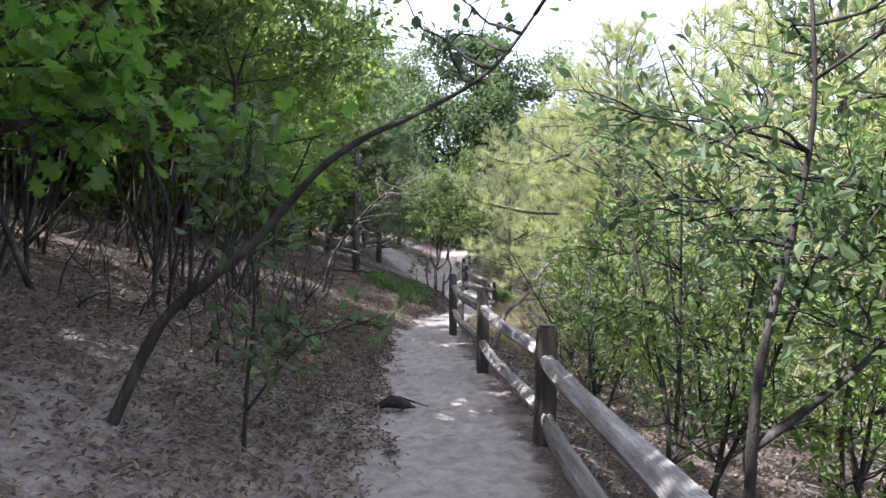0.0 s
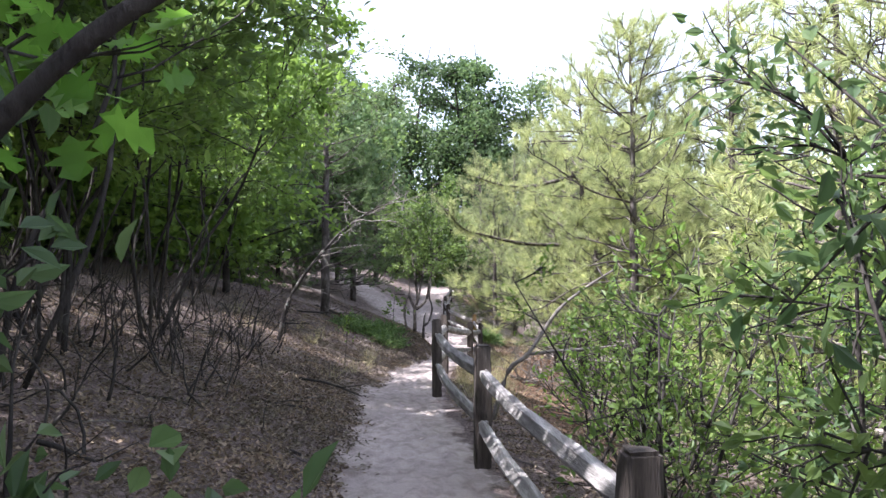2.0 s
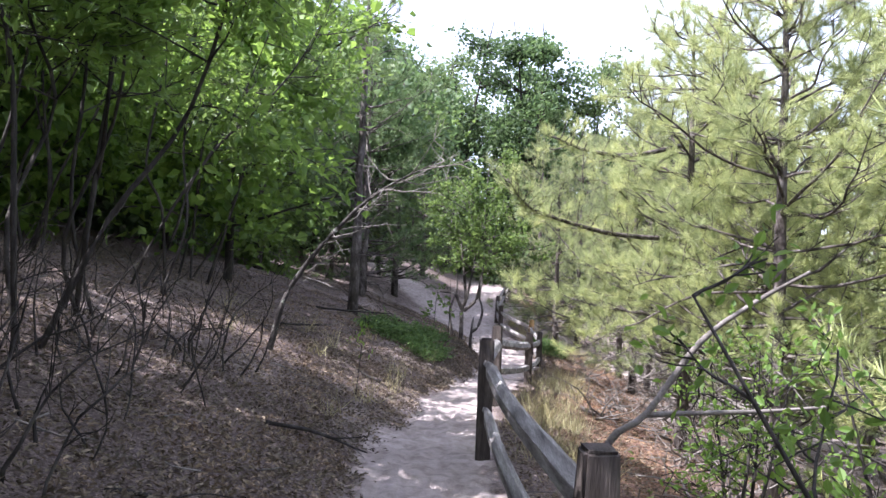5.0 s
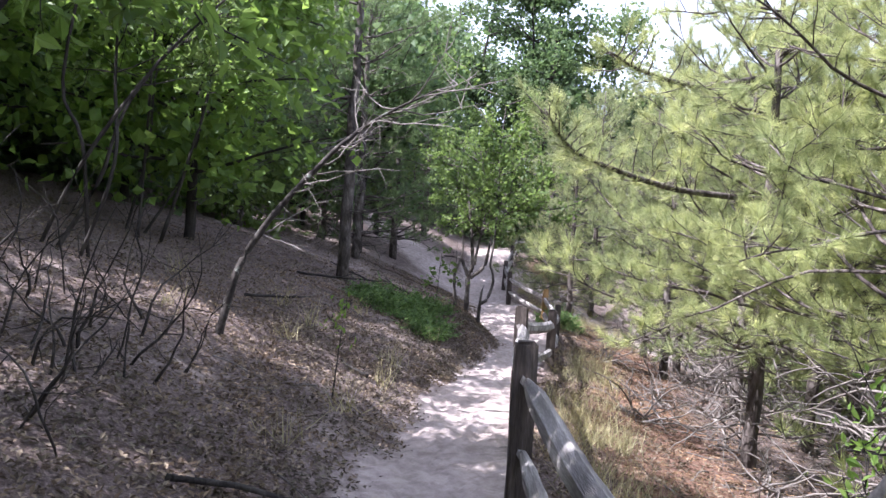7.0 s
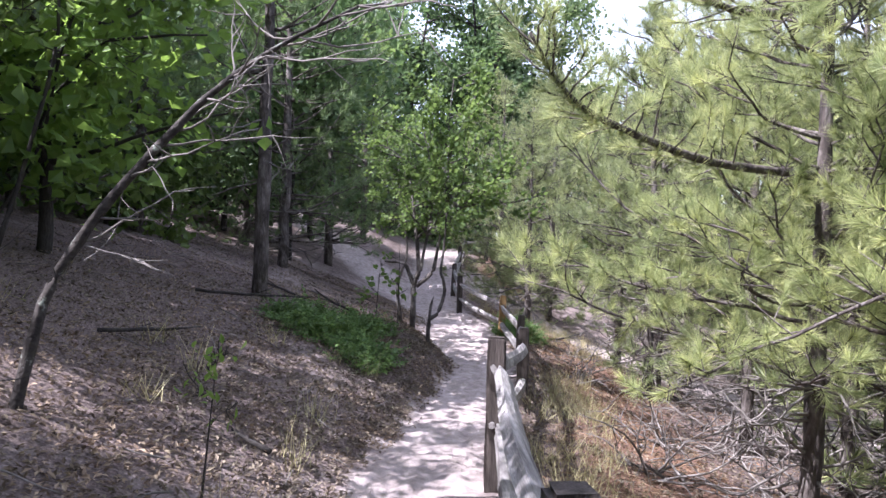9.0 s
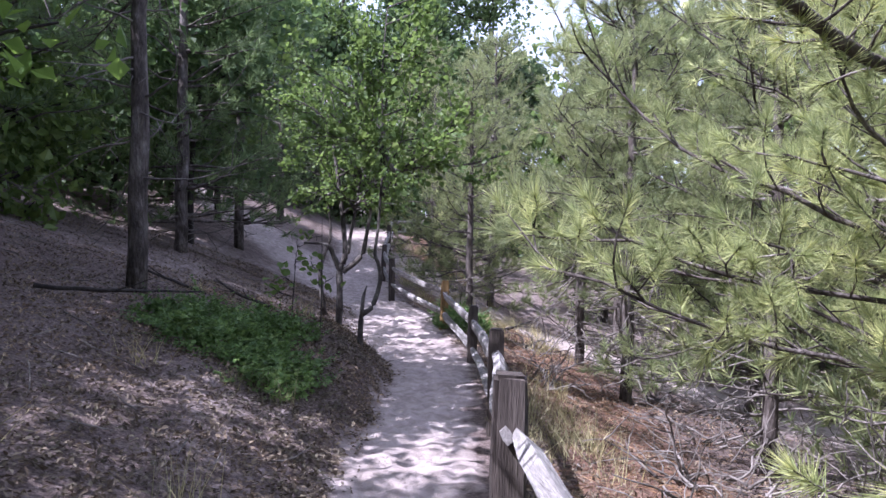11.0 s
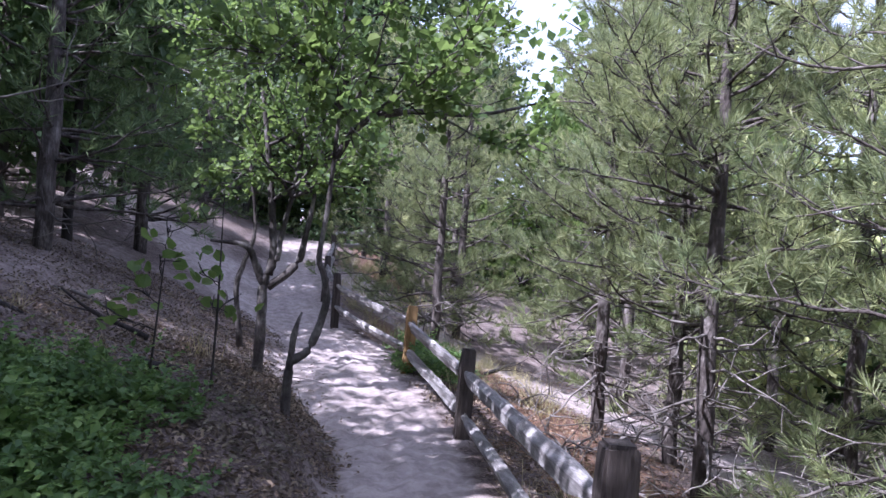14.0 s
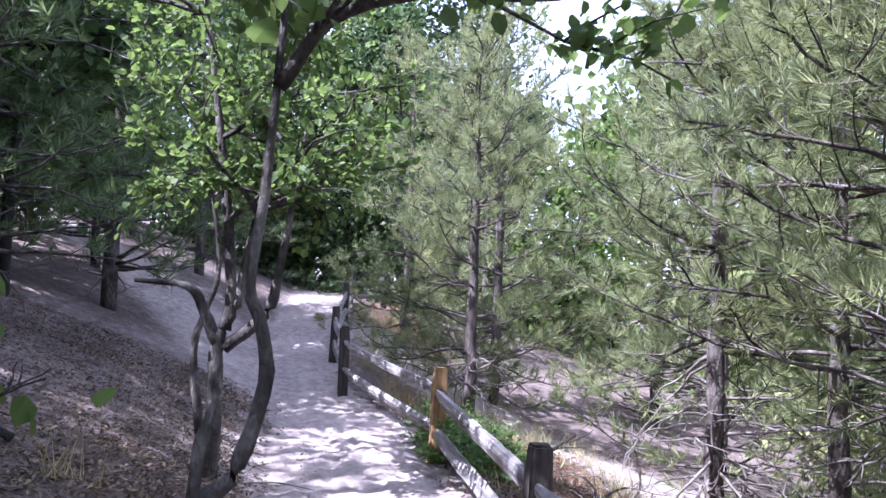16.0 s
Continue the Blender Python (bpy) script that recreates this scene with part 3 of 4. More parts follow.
# ---- trees with a known shape ----
def poplars():
    at = (0.02, 22.6, ground_z(0.02, 22.6) - 0.05)
    L = lambda pts: local(pts, at)
    broadleaf("poplar_tree", at, [
        L([(0.02, 22.6, -0.2), (0.01, 22.6, 0.34), (0.13, 22.6, 0.48), (0.20, 22.6, 0.68), (0.23, 22.6, 0.84), (0.2, 22.6, 1.0), (0.16, 22.6, 1.12), (0.19, 22.6, 1.42), (0.21, 22.6, 1.81), (0.23, 22.6, 2.3), (0.2, 22.6, 3.2), (0.25, 22.65, 4.0)]),
        L([(0.01, 22.6, 0.3), (0.03, 22.58, 0.59), (0.07, 22.58, 0.74)]),
        L([(0.22, 22.6, 1.8), (0.38, 22.6, 2.05), (0.69, 22.55, 2.16), (1.16, 22.5, 2.18), (1.6, 22.4, 2.3)]),
        L([(0.38, 22.6, 2.05), (0.24, 22.6, 2.31), (0.0, 22.6, 2.6), (-0.2, 22.6, 3.3)])],
        "slender S-bent poplar with round glossy leaves beside the path", LEAF_MID, 11, crown=(2.0, 4.2), reach=1.15, limbs=34, leaves=4300, size=0.066, radius=0.034, bark=BARK_POPLAR)
    at = (-0.25, 25.6, ground_z(-0.25, 25.6) - 0.05)
    L = lambda pts: local(pts, at)
    broadleaf("poplar_tree", at, [
        L([(-0.25, 25.6, -0.2), (-0.24, 25.6, 0.38), (-0.24, 25.6, 0.77), (-0.13, 25.6, 1.02), (-0.09, 25.6, 1.3), (0.05, 25.6, 2.2), (0.1, 25.6, 3.6)]),
        L([(-0.24, 25.6, 0.75), (-0.34, 25.6, 0.96), (-0.45, 25.55, 1.14), (-0.8, 25.5, 1.17)]),
        L([(-0.2, 25.6, 0.72), (0.07, 25.6, 0.97), (0.16, 25.6, 1.3), (0.3, 25.6, 2.4)]),
        L([(-0.2, 25.6, 0.85), (-0.17, 25.6, 1.16), (-0.3, 25.6, 2.2), (-0.5, 25.6, 3.4)])],
        "forked poplar with dark rough bark and bare lower limbs", LEAF_MID, 12, crown=(1.75, 4.0), reach=1.2, limbs=36, leaves=4300, size=0.062, radius=0.06, bark=BARK_POPLAR)
    at = (-0.5, 27.0, ground_z(-0.5, 27.0) - 0.05)
    L = lambda pts: local(pts, at)
    broadleaf("poplar_tree", at, [L([(-0.49, 27, -0.1), (-0.58, 27, 0.6), (-0.51, 27, 0.93), (-0.41, 27, 1.4), (-0.6, 27, 2.6), (-0.7, 27, 3.8)])],
              "thin crooked poplar behind its forked neighbour", LEAF_MID, 13, crown=(1.9, 3.9), reach=1.0, limbs=20, leaves=2200, size=0.066, radius=0.04, bark=BARK_POPLAR)


poplars()


def leaning_tree():
    at = (-1.6, 3.75, ground_z(-1.6, 3.75) - 0.05)
    L = lambda pts: local(pts, at)
    broadleaf("leaning_tree", at, [
        L([(-1.66, 3.76, 0.4), (-1.43, 3.7, 0.87), (-1.29, 3.7, 1.10), (-1.08, 3.7, 1.27), (-0.89, 3.7, 1.43), (-0.60, 3.7, 1.76), (-0.38, 3.7, 1.92), (-0.12, 3.7, 2.04), (0.23, 3.7, 2.25), (0.5, 3.7, 2.6)])],
        "thin dark tree leaning out from the bank over the path", LEAF_DARK, 21, crown=(1.6, 2.6), reach=0.45, limbs=8, leaves=60, size=0.06, radius=0.032, twigs=3)


leaning_tree()


def lichen_tree():
    at = (-2.34, 15.2, ground_z(-2.34, 15.2) - 0.05)
    rng = np.random.default_rng(31)
    foot = thing("leaning_dead_tree", at, "leaning dead tree with lichen-spotted trunk and bare pale twigs", "tree")
    line = local([(-2.36, 15.2, 0.3), (-2.35, 15.2, 0.45), (-2.33, 15.2, 0.56), (-2.2, 15.2, 1.12), (-2.03, 15.2, 1.45), (-1.83, 15.2, 1.74), (-1.55, 15.2, 2.07), (-1.31, 15.2, 2.32), (-0.99, 15.2, 2.56), (-0.56, 15.14, 2.78)], at)
    line = smooth_line(line, 4)
    g = Geo()
    tube(g, line, (0.045, 0.032, 0.024, 0.008), 8, 0.15, rng)
    part("trunk", g, BARK_LICHEN, foot)
    g = Geo()
    for k in range(22):
        i = rng.integers(len(line) // 2 - 3, len(line))
        d = np.array((rng.uniform(-0.2, 1.2), rng.uniform(-0.8, 0.8), rng.uniform(-0.35, 0.5)))
        br = wander(rng, line[i], d / np.linalg.norm(d), rng.uniform(0.3, 0.95), 7, 0.16, 0.3)
        tube(g, br, (0.008, 0.005, 0.0015), 5)
        for _ in range(3):
            j = rng.integers(2, 7)
            tube(g, wander(rng, br[j], br[j] - br[j - 1] + rng.normal(0, 0.06, 3), rng.uniform(0.12, 0.35), 4, 0.15, 0.2), (0.005, 0.0015), 4, cap=False)
    tagged(part("branching", g, TWIG_GREY, foot), kind="stuff")


lichen_tree()


def fallen_snag():
    at = (0.85, 11.0, ground_z(0.85, 11.0))
    L = lambda pts: smooth_line(local(pts, at), 4)
    rng = np.random.default_rng(33)
    foot = thing("fallen_snag", at, "pale barkless forked dead branch propped beside the fence", "branch")
    g = Geo()
    tube(g, L([(0.72, 11.0, ground_z(0.72, 11) - 0.05), (0.90, 11.0, 0.5), (1.13, 11.0, 0.70), (1.44, 11.0, 1.15), (1.76, 11.0, 1.41), (2.1, 11, 1.62)]), (0.028, 0.023, 0.017, 0.01), 8, 0.1, rng)
    part("stem", g, TWIG_GREY, foot)
    g = Geo()
    tube(g, L([(1.13, 11.0, 0.69), (1.47, 11.0, 0.72), (1.85, 11.0, 0.75), (2.4, 11.1, 0.8)]), (0.019, 0.015, 0.008), 7, 0.1, rng)
    part("side_branch", g, TWIG_GREY, foot)


fallen_snag()

# ---- pines beside and beyond the fence ----
SUN_PINE = "sunlit pine with long yellow-green needles beyond the fence"
BOUGHS = [[(-0.08, 0.00, 2.88), (-1.12, -0.63, 2.88), (-1.93, -1.23, 3.00), (-2.32, -1.63, 3.10), (-2.58, -1.83, 3.39)],
          [(-0.13, 0.00, 4.18), (-0.98, -0.73, 3.90), (-1.66, -1.43, 3.83), (-2.07, -1.83, 3.90)]]
NEAR_PINES = [((3.2, 14.4), 6.2, 1.5, 2.3), ((2.94, 16.93), 6.0, 1.35, 2.15), ((3.52, 23.27), 6.2, 1.75, 1.7), ((4.3, 25.2), 6.5, 1.6, 1.7), ((3.74, 25.98), 5.6, 1.7, 1.5), ((2.55, 30.2), 5.5, 1.0, 1.4), ((4.0, 20.6), 6.2, 1.5, 1.9), ((4.53, 19.2), 6.2, 1.6, 1.8)]
# sunlit needle tone up to y 20, half-shaded tone beyond
for k, ((x, y), h, lo, reach) in enumerate(NEAR_PINES):
    pine(on(x, y), h, SUN_PINE, NEEDLE_SUN if y < 20 else NEEDLE_HALF_SHADE, 100 + k, lo=lo, reach=reach, brush=(120, 0.13, 0.0036) if k < 2 else (52, 0.135, 0.0065), radius=0.075, dead=24, step=0.38, per=6, group="pines beyond the fence", twig_step=0.13, inner=0.3, twin=True, boughs=BOUGHS if k == 1 else ())
BACK_PINES = [(4.6, 11.0, 7), (5.2, 15.5, 7.5), (5.5, 20, 7), (6.0, 24.5, 7.5), (5.5, 29, 7), (7.5, 17.5, 8), (8, 22, 8), (3.6, 33, 7), (7.5, 28, 7), (7, 34, 8), (4.2, 8.2, 6.5), (7.0, 12.5, 7.5), (2.6, 37.5, 7), (5, 40, 8)]
for k, (x, y, h) in enumerate(BACK_PINES):
    pine(on(x, y), h, "tall pine on the lower slope, needles tinted for sun and shade", NEEDLE_SUN if y < 20 else NEEDLE_HALF_SHADE, 130 + k, lo=0.3, reach=2.3, brush=(30, 0.2, 0.016), radius=0.085, dead=7, step=0.45, group="pines on the lower slope", twig_step=0.16)
# pines on the bank and slope take the needle colour darkened for shade
pine(on(-2.48, 22.45), 8.0, "straight pine with scaly bark and shade-toned needles on the bank", NEEDLE_SHADE, 160, lo=3.3, reach=1.5, brush=(60, 0.15, 0.007), radius=0.1, dead=14, step=0.6, per=4, twig_step=0.17)
DARK_PINES = [(-3.2, 28.5, 8), (-2.7, 33, 8.5), (-4.6, 31, 9), (-5, 36, 9), (-2.2, 39.5, 9), (-6.8, 34, 9), (-8, 41, 9.5), (-4.5, 43, 9), (-5.6, 26.2, 7.5), (-7, 28.5, 9), (-9.5, 31, 9), (-6.6, 23.5, 8.5), (-10, 37, 9)]
for k, (x, y, h) in enumerate(DARK_PINES):
    pine(on(x, y), h, "dark shaded pine on the dune slope", NEEDLE_SHADE, 170 + k, lo=0.7, reach=2.5, brush=(32, 0.22, 0.018), radius=0.11, dead=6, step=0.5, group="shaded pines on the slope", twig_step=0.26)

# ---- broad-leaved growth on the bank ----
THICKET = [(-2.7, 7.2, 4.9), (-3.4, 6.0, 5.1), (-3.1, 8.8, 5.1), (-4.2, 7.8, 5.7), (-3.9, 10.0, 5.4), (-3.0, 11.2, 4.9), (-4.8, 11.6, 5.7), (-3.6, 13.2, 5.1), (-5.2, 9.2, 6.1), (-5.0, 13.8, 5.9), (-4.4, 5.0, 5.7), (-6.0, 6.8, 6.5), (-4.1, 15.9, 4.9), (-6.2, 11.5, 6.5), (-4.6, 18.6, 5.6), (-5.6, 15.6, 5.8)]
for k, (x, y, h) in enumerate(THICKET):
    r = np.random.default_rng(200 + k)
    stems = []
    for s in range(4):
        b = np.array((r.normal(0, 0.16), r.normal(0, 0.16), -0.1))
        t = np.array((r.normal(0.35, 0.85), r.normal(0, 0.7), h * r.uniform(0.7, 1.0)))
        stems.append([b, b + (t - b) * 0.22 + r.normal(0, 0.12, 3), b + (t - b) * 0.45 + r.normal(0, 0.16, 3), b + (t - b) * 0.7 + r.normal(0, 0.18, 3), t])
    broadleaf("thicket_tree", on(x, y), stems, "many-stemmed small tree with dark thin stems on the bank", LEAF_LIME if k % 3 else LEAF_MID, 220 + k, crown=(h * 0.34, h), reach=1.5, limbs=46 if y < 12 else 34, leaves=7800 if y < 12 else 3200, size=0.105,
              shape=LONG_LEAF, radius=0.027, group="thicket on the bank", rise=0.3)
# placed for their shade; those near y 0 and behind the camera are unseen blockers
BANK_TREES = [(-8.5, 3.5, 5.6), (-9.5, 9.5, 6.0), (-9.0, 14.5, 6.0), (-8.6, 19.0, 6.0), (-10.5, 6, 6.8), (-11, 12, 6.8), (-11, 18, 6.8), (-12, 23, 7.1), (-7.2, 17.0, 4.1), (-6.4, 0.8, 4.9), (-13, 30, 7.5), (-14, 3, 6.8), (-9.3, 1.5, 6.0), (-9.6, 16.5, 6.0), (-9.8, 21.5, 6.4), (-12.5, 9, 6.8), (-12.8, 15, 6.8), (-9.8, 12, 5.6), (-6.5, 22.3, 7), (-5.8, 27, 7.5), (-8, 24.5, 7.5), (-5.5, 32.5, 8), (-3.6, 35.8, 8), (-7.5, 37.5, 8), (-3.4, 30.6, 7.5), (-4.6, 0.3, 6.2), (-3.8, -2.2, 6.5), (-6.5, -2.6, 7), (-5.8, 2.7, 6.5), (-4.3, 19.6, 6.0)]
for k, (x, y, h) in enumerate(BANK_TREES):
    far_tree(on(x, y, 0.2), h, 2.9, (LEAF_BLUE, LEAF_MID, LEAF_LIME)[k % 3], 260 + k, "leafy tree placed to shade the bank and path", lo=0.1 if x < -5.2 else 0.28 if y > 19 else 0.2, clump=0.19, leaves=3800 if x < -9 else 6500, radius=0.09, name="shade_tree", group="trees shading the bank")

# added sun blocker left of the start, keeps path and first rails shaded
far_tree(on(-3.9, 1.7, 0.2), 6.2, 2.2, LEAF_MID, 295, "leafy tree placed to shade the bank and path", lo=0.5, clump=0.15, leaves=9000, radius=0.08, name="shade_tree", group="trees shading the bank")
at = on(-3.1, 4.0)
broadleaf("oak_tree", at, [[(0, 0, -0.1), (0.1, 0, 0.9), (0.25, 0, 1.6), (0.3, 0.05, 3.2)], [(0.15, 0, 0.6), (0.7, 0, 0.88), (1.2, 0.1, 0.98), (1.7, 0.1, 0.92)], [(0.2, 0, 0.8), (0.6, -0.2, 1.15), (1.3, -0.2, 1.2)]],
          "young oak with bright green lobed leaves on the bank", LEAF_OAK, 301, crown=(0.78, 3.2), reach=0.65, limbs=36, leaves=1300, size=0.12, shape=OAK_LEAF, radius=0.04, rise=0.15)
broadleaf("sapling", on(-1.01, 3.95), [[(0, 0, -0.05), (0.02, 0, 0.35), (0.06, 0, 0.8), (0.03, 0, 1.3), (0.06, 0, 2.0)], [(0.02, 0, 0.25), (0.15, 0, 0.42), (0.32, 0, 0.62)]], "thin sapling with dull green leaves on the bank", LEAF_BLUE, 303,
          crown=(0.5, 2.0), reach=0.36, limbs=16, leaves=330, size=0.085, shape=LONG_LEAF, radius=0.013, category="sapling")
broadleaf("sapling", on(-1.25, 14.9), [[(0, 0, -0.05), (0.03, 0, 0.35), (0.06, 0, 0.75)]], "small sapling with yellowing leaves on the bank", LEAF_LIME, 304, crown=(0.4, 0.8), reach=0.22, limbs=7, leaves=40, size=0.06, shape=LONG_LEAF, radius=0.008, category="sapling")
broadleaf("seedling", on(-0.75, 21.6), [[(0, 0, -0.05), (0.02, 0, 0.3), (0.05, 0, 0.85)], [(0.3, 0.4, -0.05), (0.31, 0.4, 0.5), (0.3, 0.4, 1.25)]], "broad-leaved seedling with large soft green leaves beside the ground cover", LEAF_MID, 305,
          crown=(0.35, 0.95), reach=0.3, limbs=9, leaves=60, size=0.08, radius=0.011, category="seedling")

# ---- broad-leaved growth beyond the fence ----
broadleaf("young_tree", on(1.39, 3.6), [[(0, 0, -0.1), (0.03, 0, 0.5), (0.08, 0, 0.95), (0.24, 0, 1.6), (0.32, 0, 2.2), (0.3, 0.1, 3.4)], [(0.03, 0, 0.5), (0.3, 0, 0.7), (0.65, 0, 1.0), (1.0, 0, 1.5)]],
          "slender young tree with drooping green leaves beyond the fence", LEAF_BLUE, 311, crown=(1.0, 3.4), reach=1.0, limbs=34, leaves=2000, size=0.08, shape=LONG_LEAF, radius=0.032, rise=0.25)
SHRUBS = [(1.3, 4.2, 2.0, LEAF_MID), (1.9, 5.6, 2.3, LEAF_BLUE), (1.35, 6.8, 1.5, LEAF_MID), (1.4, 8.3, 1.6, LEAF_LIME), (2.2, 7.3, 2.0, LEAF_LIME), (2.5, 4.4, 2.9, LEAF_LIME), (2.3, 9.6, 1.7, LEAF_LIME), (3.2, 6.0, 2.6, LEAF_LIME), (2.1, 2.4, 3.2, LEAF_MID), (3.4, 9.0, 2.2, LEAF_LIME), (1.9, 11.9, 1.5, LEAF_LIME)]
for k, (x, y, h, mat) in enumerate(SHRUBS):
    r = np.random.default_rng(320 + k)
    stems = []
    for s in range(4):
        b, t = np.array((r.normal(0, 0.12), r.normal(0, 0.12), -0.1)), np.array((r.normal(0, 0.32), r.normal(0, 0.32), h * r.uniform(0.75, 1.0)))
        stems.append([b, b + (t - b) * 0.4 + r.normal(0, 0.06, 3), t])
    broadleaf("shrub", on(x, y), stems, "leafy green shrub with thin stems beyond the fence", mat, 340 + k, crown=(h * 0.08, h), reach=0.8, limbs=34, leaves=int(760 * h), size=0.06, shape=LONG_LEAF, radius=0.02, category="shrub", group="shrubs beyond the fence", rise=0.6)

# ---- woods in the distance ----
r = np.random.default_rng(400)
FAR = [(-3.5, 50), (0.5, 52), (4, 50), (7.5, 48), (11, 46), (-8, 50), (-13, 47), (-17, 42), (-17, 34), (-18, 25), (-18, 15), (-17, 6), (13, 40), (15, 33), (15, 26), (14, 19), (13.5, 12), (12, 6), (10, 37), (10, 31), (11, 15), (10, 9), (-2, 60), (6, 60), (-12, 58), (14, 55), (20, 45), (22, 30), (22, 15), (9, 2), (14, -2), (-8, -5), (-3, -9), (3, -9), (9, -7), (-14, -4), (1.5, 47), (-6, 45), (-15, 20), (-15, 27), (-15.5, 11), (-15, 38), (-10, 44), (3.5, 55), (-21, 30), (-21, 10), (8, 43), (-1, 49), (-1.5, 46.5), (2.6, 45.5), (5.5, 46.5), (8.5, 52), (11, 50), (-11, 52), (12, 22), (12.5, 29), (-4, 55)]
for k, (x, y) in enumerate(FAR):
    h = r.uniform(7, 8.5) if x < -12 else r.uniform(11.5, 14) if x < 6 else r.uniform(8, 11)
    far_tree(on(x, y, 0.3), h, r.uniform(2.6, 3.6), (LEAF_DARK, LEAF_BLUE, NEEDLE_SHADE)[k % 3] if x < 8 else (LEAF_MID, NEEDLE_SUN)[k % 2], 410 + k, "tall leafy tree in the woods behind the dune", lo=0.05, clump=0.2 if y > 43 else 0.3, leaves=7000 if y > 43 and abs(x) < 9 else 2600)


HEDGE = [(-17 + 0.4 * (k % 3), -2 + 3.2 * k) for k in range(16)] + [(-13.5 + 3.2 * k, 51 - 0.12 * (k - 4) ** 2 + (k % 2)) for k in range(9)] + [(12.5 + (k % 2), 4 + 3.4 * k) for k in range(12)] + [(-9.2 - 0.8 * (k % 2), 17.5 + 2.6 * k) for k in range(9)]
for k, (x, y) in enumerate(HEDGE):
    far_tree(on(x, y, 0.2), 3.2, 2.3, (LEAF_DARK, LEAF_BLUE, LEAF_MID)[k % 3], 520 + k, "dense green undergrowth below the tall trees", lo=0.0, clump=0.3, leaves=1900, name="undergrowth_shrub", radius=0.05, group="undergrowth of the woods")

# ---- ground cover and litter ----
def frond_patch(name, label, cx, cy, rx, ry, count, seed, high=0.22, clumps=6):
    """Low feathery ground cover: clumps of short fronds with paired leaflets."""
    rng = np.random.default_rng(seed)
    foot = thing(name, on(cx, cy), label, "ground cover")
    for c in range(clumps):
        g = Geo()
        n = count // clumps
        b = 2 * np.pi * c / clumps + rng.uniform(-0.3, 0.3)
        mx, my, k = cx + rx * 0.55 * np.cos(b), cy + ry * 0.55 * np.sin(b), rng.uniform(0.42, 0.7)
        a, q = rng.uniform(0, 2 * np.pi, n), np.sqrt(rng.uniform(0, 1, n))
        q = q * (1 + 0.25 * np.sin(3 * a + c) + 0.15 * np.sin(7 * a))
        px, py = mx + rx * k * q * np.cos(a), my + ry * k * q * np.sin(a)
        pz = height(px, py) + rng.uniform(0.0, high, n) * np.clip(1.2 - q, 0.2, 1)
        at = np.stack([px, py, pz], 1) - np.array(foot.matrix_world.translation)
        d = rng.normal(0, 1, (n, 3)) + (0, -0.2, 0.5)
        d[:, 2] = np.abs(d[:, 2]) * 0.5
        d /= np.linalg.norm(d, axis=1)[:, None]
        for s in np.linspace(0.1, 1.0, 7):
            for sign in (-1, 1):
                side = np.cross(d, (0, 0, 1.0)) * sign
                scatter(g, CLUMP_LEAF, at + d * 0.24 * s, side + d * 0.5, 0.055 * (1.25 - s * 0.8), rng, 1.6)
        tagged(part("clump", g, GROUND_COVER, foot), kind="stuff")


frond_patch("ground_cover_plant", "low feathery bright green ground cover on the bank", -1.3, 21.1, 0.68, 1.0, 820, 501, 0.3)
frond_patch("ground_cover_plant", "low feathery green ground cover spilling towards the path", -0.8, 20.2, 0.38, 0.6, 240, 502, 0.16)
frond_patch("ground_cover_plant", "small dark creeping evergreen beyond the fence", 2.0, 27.6, 0.55, 1.2, 500, 503, 0.35)


